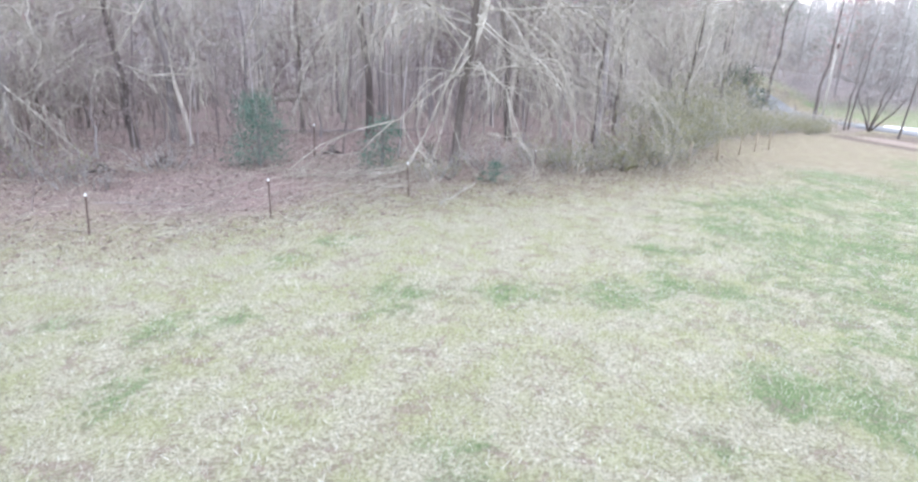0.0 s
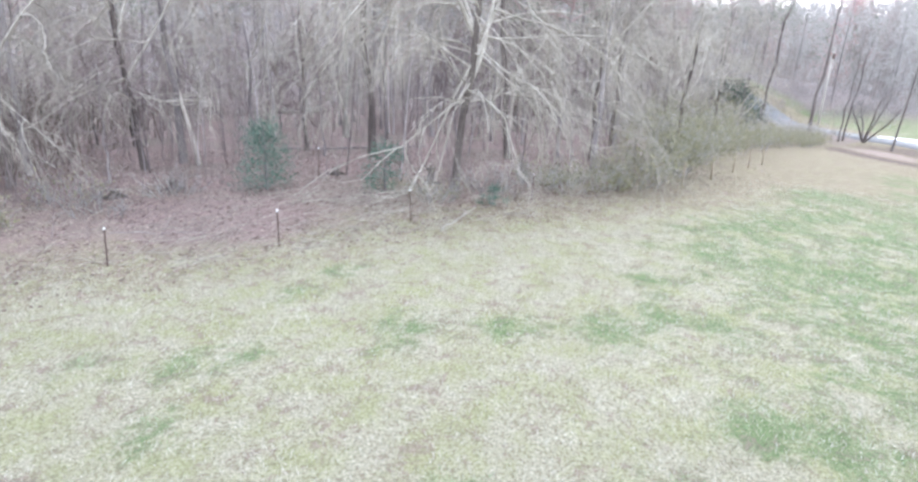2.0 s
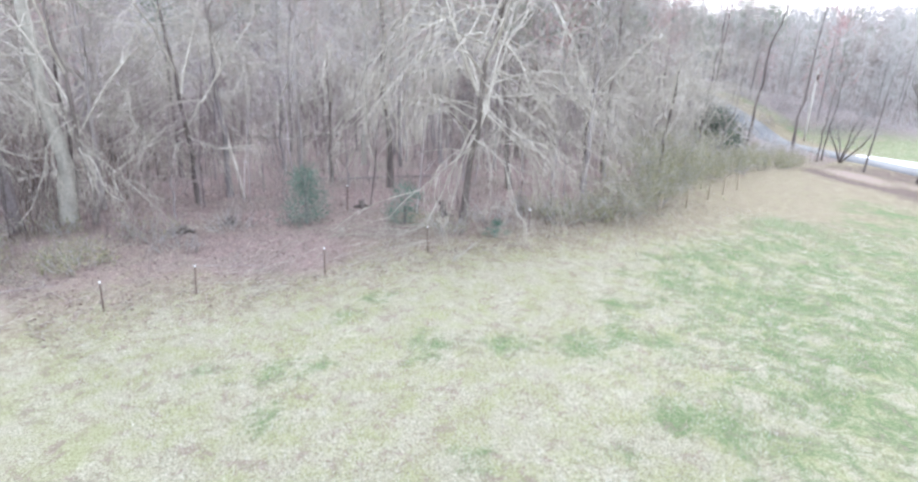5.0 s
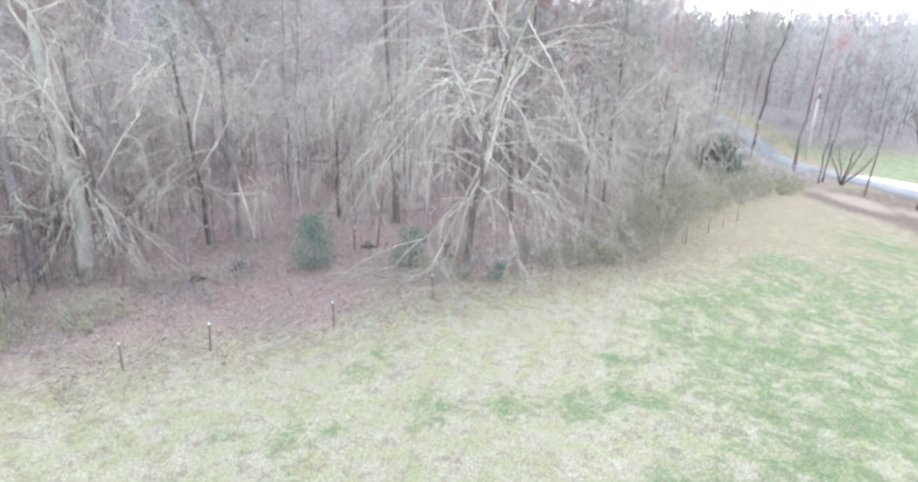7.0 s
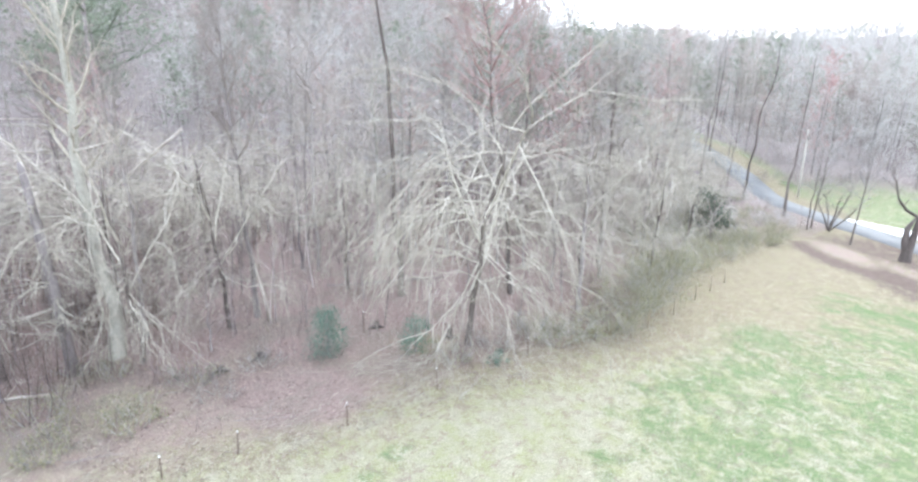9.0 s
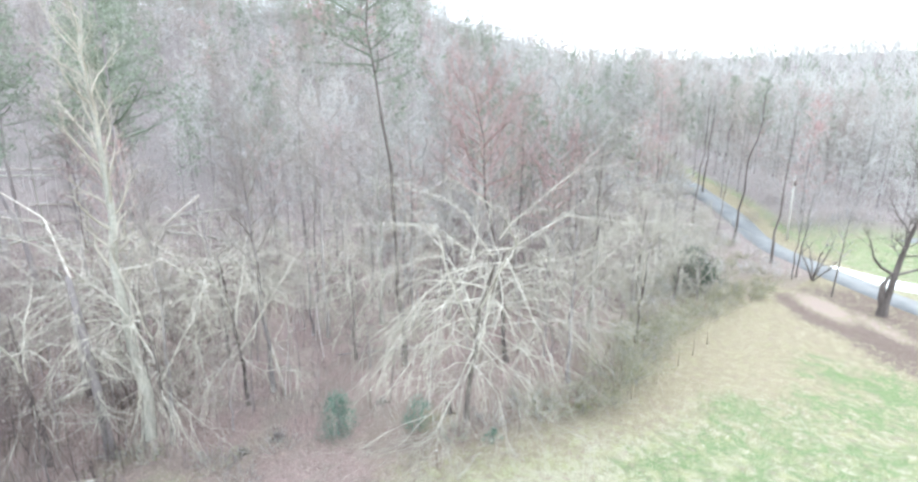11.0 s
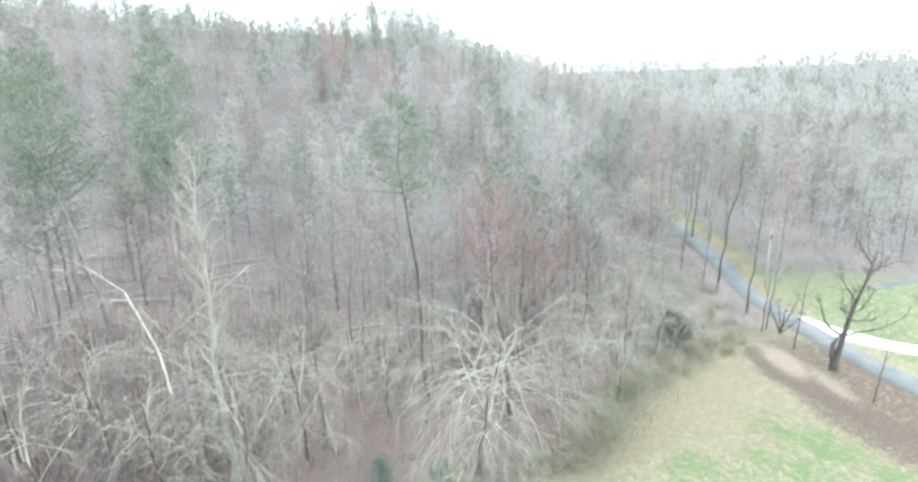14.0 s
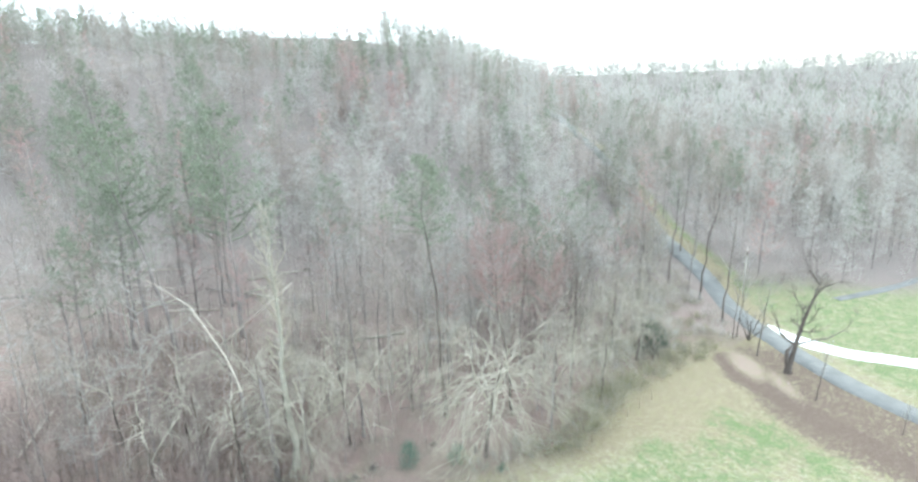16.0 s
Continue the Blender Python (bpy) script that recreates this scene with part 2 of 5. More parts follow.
def turned(d, off, rng):
    """A direction off degrees away from d, to a random side."""
    side = d.cross(Vector((rng.gauss(0, 1), rng.gauss(0, 1), rng.gauss(0, 1)))).normalized()
    return (d * math.cos(radians(off)) + side * math.sin(radians(off))).normalized()


def grow(rng, tall, girth, bare=0.45, limbs=18, reach=0.28, rise=45, pull=0.3, lean=(0, 0), subs=5, twigs=5, wander=0.12, profile="oval", sides=8, fine=1.0, floor=0.15, joints=3, light=False):
    """Trunk and crown of a leafless tree. rise: how steeply limbs leave the trunk; pull below 0: they droop."""
    trunk, crown, ends = Shape(), Shape(), []
    n = 11
    pts = [Vector((lean[0] * (k / (n - 1)) ** 1.3 * tall + (rng.gauss(0, 0.012) * tall * 0.5 if 0 < k else 0), lean[1] * (k / (n - 1)) ** 1.3 * tall + (rng.gauss(0, 0.012) * tall * 0.5 if 0 < k else 0), tall * k / (n - 1) - (0.15 if k == 0 else 0))) for k in range(n)]
    rad = [girth * (1.35 if k == 0 else 1) * (1 - 0.93 * (k / (n - 1)) ** 1.1) for k in range(n)]
    trunk.tube(pts, rad, sides)
    for i in range(limbs):
        f = bare + (0.97 - bare) * ((i + rng.random()) / limbs)
        k = min(int(f * (n - 1)), n - 2)
        s = pts[k].lerp(pts[k + 1], f * (n - 1) - k)
        g = (f - bare) / (1 - bare)
        size = {"oval": 0.45 + 0.9 * math.sin(math.pi * min(1, g * 0.8 + 0.15)) ** 1.0, "cone": 1.15 - g}[profile]
        ln = reach * tall * size * rng.uniform(0.7, 1.2)
        az = i * 2.4 + rng.uniform(-0.5, 0.5)
        el = radians(rise + rng.uniform(-12, 12) + 18 * g)
        d = Vector((math.cos(az) * math.cos(el), math.sin(az) * math.cos(el), math.sin(el)))
        r0 = min(girth * 0.4 * (1 - f) + 0.008 * ln, girth * 0.45)
        line = limb_line(s, d, ln, 6, rng, wander, pull)
        for p in line:
            p.z = max(p.z, floor)
        crown.tube(line, taper(r0, 0.012, 7, 0.8), 5 if r0 > 0.05 else 4)
        for j in range(subs):
            h = 0.22 + 0.76 * (j + rng.random()) / subs
            q = min(int(h * 6), 5)
            p = line[q].lerp(line[q + 1], h * 6 - q)
            dd = turned((line[q + 1] - line[q]).normalized(), rng.uniform(28, 60), rng)
            sl = ln * rng.uniform(0.25, 0.5) * (1.15 - 0.6 * h)
            sub = limb_line(p, dd, sl, joints, rng, wander * 1.3, pull * 0.9)
            for e in sub:
                e.z = max(e.z, floor)
            crown.tube(sub, taper(max(r0 * 0.42 * (1 - 0.5 * h), 0.012 * fine ** 0.5), 0.008, joints + 1), 3)
            ends.append(sub[-1])
            for w in range(twigs):
                u = (w + rng.random()) / twigs
                q = min(int(u * joints), joints - 1)
                b = sub[q].lerp(sub[q + 1], u * joints - q)
                td = turned((sub[q + 1] - sub[q]).normalized(), rng.uniform(20, 55), rng)
                tl = sl * rng.uniform(0.25, 0.65)
                td.z += pull * 0.4
                e = b + td * tl
                if e.z > 0.02:
                    if light:
                        crown.blade(b, e, 0.02 * fine, rng)
                    else:
                        crown.tube([b, e], [0.0085 * fine, 0.003], 3)
                    ends.append(e)
    return trunk, crown, pts, ends


def place_tree(name, x, y, shapes, mats, label, category="tree", group="", turn=0.0, crown_label=""):
    t = thing(name, x, y, label, category, group, turn=turn)
    part("trunk", shapes[0].mesh("trunk", mats[0]), t)
    part("crown", shapes[1].mesh("crown", mats[1]), t, crown_label)
    return t


# ---- ground, field, road ----
def axis(fine_lo, fine_hi, step, far, low, growth=1.16):
    a = list(np.arange(fine_lo, fine_hi, step))
    v, s = fine_hi, step
    while v < far:
        a.append(v)
        s = min(s * growth, 26) if v < 1000 else s * growth
        v += s
    v, s, lo = fine_lo, step, []
    while v > -far:
        s = min(s * growth, 26) if v > low else s * growth
        v -= s
        lo.append(v)
    return np.array(lo[::-1] + a + [far])


GREEN_SPOTS = [(-4.6, 14.6, 0.6), (-5.9, 10.3, 0.6), (-4.6, 10.9, 0.5), (-3.5, 16.2, 0.5), (-1.4, 12.4, 0.8), (1.3, 12.4, 0.7), (3.6, 12.2, 1.0), (5.2, 13.2, 0.8), (7.0, 12.4, 0.8), (9.2, 18.6, 1.0), (10.0, 16.8, 0.6), (6.0, 16.2, 0.8), (3.7, 6.8, 0.5), (8.6, 11.9, 0.5), (13.1, 16.8, 1.9), (19.6, 28.4, 2.2), (5.6, 8.5, 0.8), (0.1, 6.6, 0.5), (7.0, 7.9, 0.9), (19.2, 24.0, 1.9), (-5.2, 8.0, 0.7), (-7.8, 10.3, 0.5), (33.5, 32.4, 3.6), (30.3, 35.5, 2.6), (29.5, 29.3, 3.4), (37.0, 27.3, 3.1), (26.0, 30.5, 2.0)]


def build_ground():
    xs, ys = axis(-36, 60, 0.7, 3500, -800), axis(2, 66, 0.6, 3500, 0)
    gx, gy = np.meshgrid(xs, ys)
    gz = height(gx, gy)
    nx, ny = len(xs), len(ys)
    verts = np.stack([gx.ravel(), gy.ravel(), gz.ravel()], 1)
    i = (np.arange(ny - 1)[:, None] * nx + np.arange(nx - 1)[None, :]).ravel()
    faces = np.stack([i, i + 1, i + 1 + nx, i + nx], 1)
    me = mesh_of("ground", verts.tolist(), faces.tolist(), GROUND)
    x, y = verts[:, 0], verts[:, 1]
    rd, rs = from_line(x, y, ROAD)
    deep = woods(x, y)
    patch_l = ramp01(1.6, 0.3, np.hypot((x + 9.4) / 4.6, (y - 20.6) / 3.6))
    wood = np.maximum(0.62 * ramp01(-1.2, 3.5, deep) + 0.38 * ramp01(5, 10, deep), 0.95 * patch_l * ramp01(-0.8, 1.5, deep))
    wood = wood * (1 - 0.2 * ramp01(0.40, 0.46, x / np.maximum(y, 1)) * ramp01(108, 96, y))
    lawn = np.maximum(ramp01(100, 76, y + 0.1 * (x - 60)), ramp01(9, 5, rd))
    wood = np.maximum(wood * (rs > 0), (rs <= 0) * (1 - lawn))
    moss = np.zeros(len(x))
    for sx, sy, sr in ((-18.0, 19.5, 2.2), (-21.5, 21.5, 2.0), (-13.0, 24.5, 1.6), (-24.5, 18.5, 1.8), (-2.5, 26.5, 1.5)):
        moss = np.maximum(moss, ramp01(1.7, 0.3, np.hypot(x - sx, y - sy) / sr))
    wood = wood * (1 - 0.4 * moss)
    green = 0.5 * moss
    for sx, sy, sr in GREEN_SPOTS:
        green = np.maximum(green, (0.8 if sr < 1.5 else 0.74) * ramp01(2.1, 0.1, np.hypot(x - sx, (y - sy) * 0.8) / sr))
    green = np.maximum(green, 0.66 * (rs <= 0) * ramp01(3, 6, rd))
    green = np.maximum(green, 0.64 * ramp01(2, 11, x) * ramp01(38, 26, x) * ramp01(38, 24, y) * ramp01(1, 6, -woods(x, y)))
    track, _ = from_line(x, y, [(37.8, 54), (37.2, 48), (39.0, 43.5), (41.8, 37), (44.8, 30), (49.5, 22), (57, 12), (70, -4)])
    verge = ramp01(-0.5, 2.5, x - np.interp(y, [4, 14, 24, 31, 39, 46, 54, 60], [59, 50, 42.5, 37.6, 34.8, 34.6, 36.5, 38])) * (rs > 0) * ramp01(62, 56, y)
    patch = 0.85 * np.maximum(ramp01(1.8, 0.3, np.hypot((x - 39.0) / 1.7, (y - 52) / 4.2)), 0.7 * ramp01(1.8, 0.2, np.hypot((x - 41.6) / 1.1, (y - 46) / 4.0)))
    dirt = np.maximum(0.86 * verge, 1.15 * ramp01(4.2, 1.4, track)) * (1 - 0.9 * patch)
    straw = 0.62 * ramp01(-4.5, 1.0, deep) + 0.3 * verge + patch + 0.95 * ramp01(-4, 20, x) * ramp01(12, 36, y) * (rs > 0) + 0.5 * (rs <= 0)
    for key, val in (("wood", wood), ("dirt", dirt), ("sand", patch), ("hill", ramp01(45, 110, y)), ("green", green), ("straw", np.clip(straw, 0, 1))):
        at = me.attributes.new(key, "FLOAT", "POINT")
        at.data.foreach_set("value", val.astype(np.float32))
    tagged(new("ground", me), "pale winter grass field running into brown leaf-littered woodland floor", "ground", kind="structure")


def ground_material():
    m = bpy.data.materials.new("field_and_woodland_floor")
    m.use_nodes = True
    n, l = m.node_tree.nodes, m.node_tree.links
    b = n["Principled BSDF"]
    b.inputs["Roughness"].default_value = 0.95
    b.inputs["Specular IOR Level"].default_value = 0.1
    co = n.new("ShaderNodeTexCoord")

    def noise_tex(scale, detail=4, rough=0.6, warp=0.0):
        t = n.new("ShaderNodeTexNoise")
        t.inputs["Scale"].default_value, t.inputs["Detail"].default_value, t.inputs["Roughness"].default_value, t.inputs["Distortion"].default_value = scale, detail, rough, warp
        l.new(co.outputs["Object"], t.inputs["Vector"])
        return t.outputs["Fac"]

    def ramp(fac, stops):
        r = n.new("ShaderNodeValToRGB")
        ramp_fill(r, stops)
        l.new(fac, r.inputs["Fac"])
        return r.outputs["Color"]

    def mix(fac, a, c):
        x = n.new("ShaderNodeMix")
        x.data_type = "RGBA"
        l.new(fac, x.inputs["Factor"])
        l.new(a, x.inputs["A"])
        l.new(c, x.inputs["B"])
        return x.outputs["Result"]

    def attr(key):
        a = n.new("ShaderNodeAttribute")
        a.attribute_name = key
        return a.outputs["Fac"]

    def mask(fac, edge, lo, hi):
        """The attribute broken up by noise."""
        a = n.new("ShaderNodeMath")
        a.operation = "ADD"
        l.new(fac, a.inputs[0])
        l.new(edge, a.inputs[1])
        r = n.new("ShaderNodeMapRange")
        r.inputs["From Min"].default_value, r.inputs["From Max"].default_value = lo, hi
        r.interpolation_type = "SMOOTHSTEP"
        l.new(a.outputs[0], r.inputs["Value"])
        return r.outputs["Result"]

    speck = noise_tex(15, 7, 0.8)
    tufts = ramp(noise_tex(0.55, 8, 0.75, 0.8), [(0.42, (0, 0, 0)), (0.62, (1, 1, 1))])
    broad2 = noise_tex(0.9, 5, 0.65)
    broad3 = noise_tex(1.3, 7, 0.75, 0.6)
    patchy = ramp(noise_tex(1.7, 8, 0.8, 0.5), [(0.40, (0, 0, 0)), (0.60, (1, 1, 1))])
    pale = ramp(speck, [(0.3, (0.094, 0.0846, 0.0518)), (0.47, (0.254, 0.237, 0.167)), (0.66, (0.499, 0.476, 0.376))])
    green = ramp(speck, [(0.3, (0.07, 0.1, 0.0429)), (0.5, (0.133, 0.177, 0.0809)), (0.7, (0.229, 0.262, 0.145))])
    olive = ramp(speck, [(0.3, (0.111, 0.111, 0.0581)), (0.48, (0.242, 0.242, 0.135)), (0.68, (0.373, 0.373, 0.238))])
    grass = mix(ramp(broad2, [(0.42, (0, 0, 0)), (0.62, (1, 1, 1))]), pale, olive)
    straw = ramp(speck, [(0.3, (0.0997, 0.08, 0.0516)), (0.5, (0.211, 0.178, 0.12)), (0.7, (0.356, 0.301, 0.218))])
    litter = ramp(noise_tex(11, 7, 0.85), [(0.3, (0.101, 0.071, 0.0639)), (0.5, (0.223, 0.166, 0.149)), (0.7, (0.37, 0.29, 0.261))])
    mossy = ramp(speck, [(0.3, (0.075, 0.072, 0.052)), (0.5, (0.16, 0.152, 0.118)), (0.7, (0.265, 0.25, 0.205))])
    litter = mix(ramp(noise_tex(0.22, 6, 0.7, 0.6), [(0.44, (0, 0, 0)), (0.66, (0.6, 0.6, 0.6))]), litter, mossy)
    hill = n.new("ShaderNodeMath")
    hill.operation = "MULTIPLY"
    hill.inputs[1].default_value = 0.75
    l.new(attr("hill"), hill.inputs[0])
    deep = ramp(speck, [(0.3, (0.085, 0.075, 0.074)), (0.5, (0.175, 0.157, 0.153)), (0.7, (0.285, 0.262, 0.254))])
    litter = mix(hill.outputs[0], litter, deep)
    soil = ramp(speck, [(0.3, (0.0711, 0.0515, 0.0419)), (0.5, (0.125, 0.0942, 0.0785)), (0.7, (0.196, 0.151, 0.128))])
    sand = ramp(speck, [(0.3, (0.163, 0.124, 0.104)), (0.5, (0.267, 0.209, 0.179)), (0.7, (0.377, 0.306, 0.27))])
    half = n.new("ShaderNodeValue").outputs[0]
    half.default_value = 0.5
    col = mix(mask(attr("straw"), patchy, 0.35, 1.75), grass, straw)
    col = mix(mask(attr("green"), mix(half, patchy, tufts), 0.7, 1.4), col, green)
    col = mix(mask(attr("dirt"), patchy, 0.6, 1.5), col, soil)
    col = mix(mask(attr("sand"), patchy, 0.75, 1.3), col, sand)
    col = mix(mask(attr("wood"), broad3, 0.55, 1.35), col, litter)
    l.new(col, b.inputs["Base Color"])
    bp = n.new("ShaderNodeBump")
    bp.inputs["Strength"].default_value = 0.8
    bp.inputs["Distance"].default_value = 0.08
    l.new(speck, bp.inputs["Height"])
    l.new(bp.outputs["Normal"], b.inputs["Normal"])
    return m


GROUND = ground_material()
build_ground()


def strip(name, line, width, mat, lift, label, category, flare=0.0):
    """A paved strip with thickness, draped along a smoothed line."""
    pts = []
    for k in range(len(line) - 1):
        p0, p1, p2, p3 = (Vector(line[min(max(k + j, 0), len(line) - 1)]) for j in (-1, 0, 1, 2))
        m = max(2, int((p2 - p1).length / 1.5))
        for i in range(m):
            t = i / m
            pts.append(0.5 * ((2 * p1) + (p2 - p0) * t + (2 * p0 - 5 * p1 + 4 * p2 - p3) * t * t + (3 * p1 - p0 - 3 * p2 + p3) * t ** 3))
    pts.append(Vector(line[-1]))
    v, f = [], []
    for k, p in enumerate(pts):
        d = (pts[min(k + 1, len(pts) - 1)] - pts[max(k - 1, 0)]).normalized()
        s = Vector((-d.y, d.x))
        half = width * min(1.0, 0.12 + k * 1.5 / flare) if flare else width
        zc = max(ground_z(p.x + s.x * h, p.y + s.y * h) for h in (-half, 0, half))
        for h, drop in ((-half - 0.25, -0.35), (-half, 0.0), (0, 0.04), (half, 0.0), (half + 0.25, -0.35)):
            q = p + s * h
            v.append((q.x, q.y, zc + lift + drop))
    for k in range(len(pts) - 1):
        for j in range(4):
            a = k * 5 + j
            f.append((a, a + 1, a + 6, a + 5))
    tagged(new(name, mesh_of(name, v, f, mat)), label, category, kind="structure")


strip("road", ROAD, 1.9, ASPHALT, 0.05, "narrow blue-grey asphalt lane curving away past the field", "road")
strip("driveway", [(49.3, 67.4), (50.3, 63.6), (52.5, 59.4), (56.2, 56.0), (64, 52.3), (74, 48.8), (90, 44)], 1.65, CONCRETE, 0.1, "bright white concrete driveway leaving the lane", "driveway", 8.0)

strip("side_lane", [(68, 80.5), (77.6, 84.7), (84.3, 88.0), (91.7, 92.3), (110, 104)], 0.85, ASPHALT, 0.06, "pale side lane along the far edge of the meadow", "road")

# ---- fence ----
def steel_post(x, y, tall, lean):
    p = thing("fence_post", x, y, "rusty steel fence post with a white-painted tip", "fence post", "posts along the field edge")
    s = Shape()
    s.box((-0.025, -0.006, -0.1), (0.025, 0.006, tall - 0.08))
    s.box((-0.005, 0.006, -0.1), (0.005, 0.04, tall - 0.08))
    part("stem", s.mesh("stem", STEEL, False), p)
    s = Shape()
    s.box((-0.028, -0.009, tall - 0.08), (0.028, 0.009, tall))
    s.box((-0.008, 0.009, tall - 0.08), (0.008, 0.043, tall))
    part("tip", s.mesh("tip", WHITE, False), p, "white-painted tip")
    p.matrix_world = pose(x, y, ground_z(x, y), lean[0], lean[1], 30)


def wood_post(x, y, tall, lean):
    p = thing("fence_post", x, y, "weathered wooden fence post among dead grass", "fence post", "posts along the field edge")
    s = Shape()
    s.tube([(0, 0, -0.2), (0.01, 0, tall * 0.5), (0, 0.01, tall - 0.02), (0, 0.01, tall)], [0.065, 0.06, 0.058, 0.045], 8, tip=False, cap=True)
    part("stem", s.mesh("stem", POST_WOOD), p)
    p.matrix_world = pose(x, y, ground_z(x, y), lean[0], lean[1], 0)


for x, y, tall, lean in ((-13.1, 14.2, 1.2, (2, 1)), (-10.5, 15.9, 1.22, (0, 3)), (-6.0, 18.2, 1.3, (1, 0)), (-1.8, 21.8, 1.35, (0, -2)), (3.5, 25.6, 1.3, (1, 1))):
    steel_post(x, y, tall, lean)
for x, y, tall, lean in ((12.2, 30.2, 1.4, (0, 2)), (14.8, 32.6, 1.35, (3, -3)), (17.6, 35.9, 1.3, (0, 1)), (19.7, 38.2, 1.35, (-2, 2)), (21.9, 40.6, 1.3, (0, -2))):
    wood_post(x, y, tall, lean)
steel_post(-6.9, 28.0, 1.5, (0, 2))

# ---- the named trees of the wood's edge ----
# tall pale tree forking high up
def tall_pale(seed, tall, girth, lean, bare=0.5):
    return grow(random.Random(seed), tall, girth, bare=bare, limbs=40, reach=0.105, rise=42, pull=0.35, lean=lean, subs=7, twigs=7, wander=0.2)


place_tree("bare_tree", -20.9, 24.3, tall_pale(1, 30, 0.37, (-0.01, 0.0), 0.36), (BARK_PALE, TWIG_LICHEN), "tall straight bare tree with pale lichened bark", group="tall pale trees")
# its neighbour lost its top
t, c = Shape(), Shape()
r = random.Random(2)
stem = [Vector(p) for p in ((0, 0, -0.2), (0.0, 0, 2.0), (-0.15, 0, 5.0), (-0.4, 0.05, 8.5), (-0.7, 0.1, 11.5), (-0.8, 0.1, 11.9))]
t.tube(stem, [0.36, 0.29, 0.26, 0.22, 0.17, 0.06], 9, tip=False, cap=True)
for k in range(16):
    q = r.randrange(1, 4)
    line = limb_line(stem[q].lerp(stem[q + 1], r.random()), (r.gauss(0, 1), r.gauss(-0.4, 1), 0.3), r.uniform(1.5, 4.5), 5, r, 0.28, -0.7)
    c.tube(line, taper(0.06, 0.012, 6), 5)
    for _ in range(8):
        u = r.randrange(1, 5)
        s = limb_line(line[u].lerp(line[u + 1], r.random()), turned((line[u + 1] - line[u]).normalized(), 45, r), r.uniform(0.5, 1.5), 3, r, 0.2, -0.5)
        c.tube(s, taper(0.02, 0.006, 4), 3)
place_tree("broken_tree", -22.2, 22.3, (t, c), (BARK_GREY, TWIG_PALE), "pale tree with its top broken off and crooked branches")

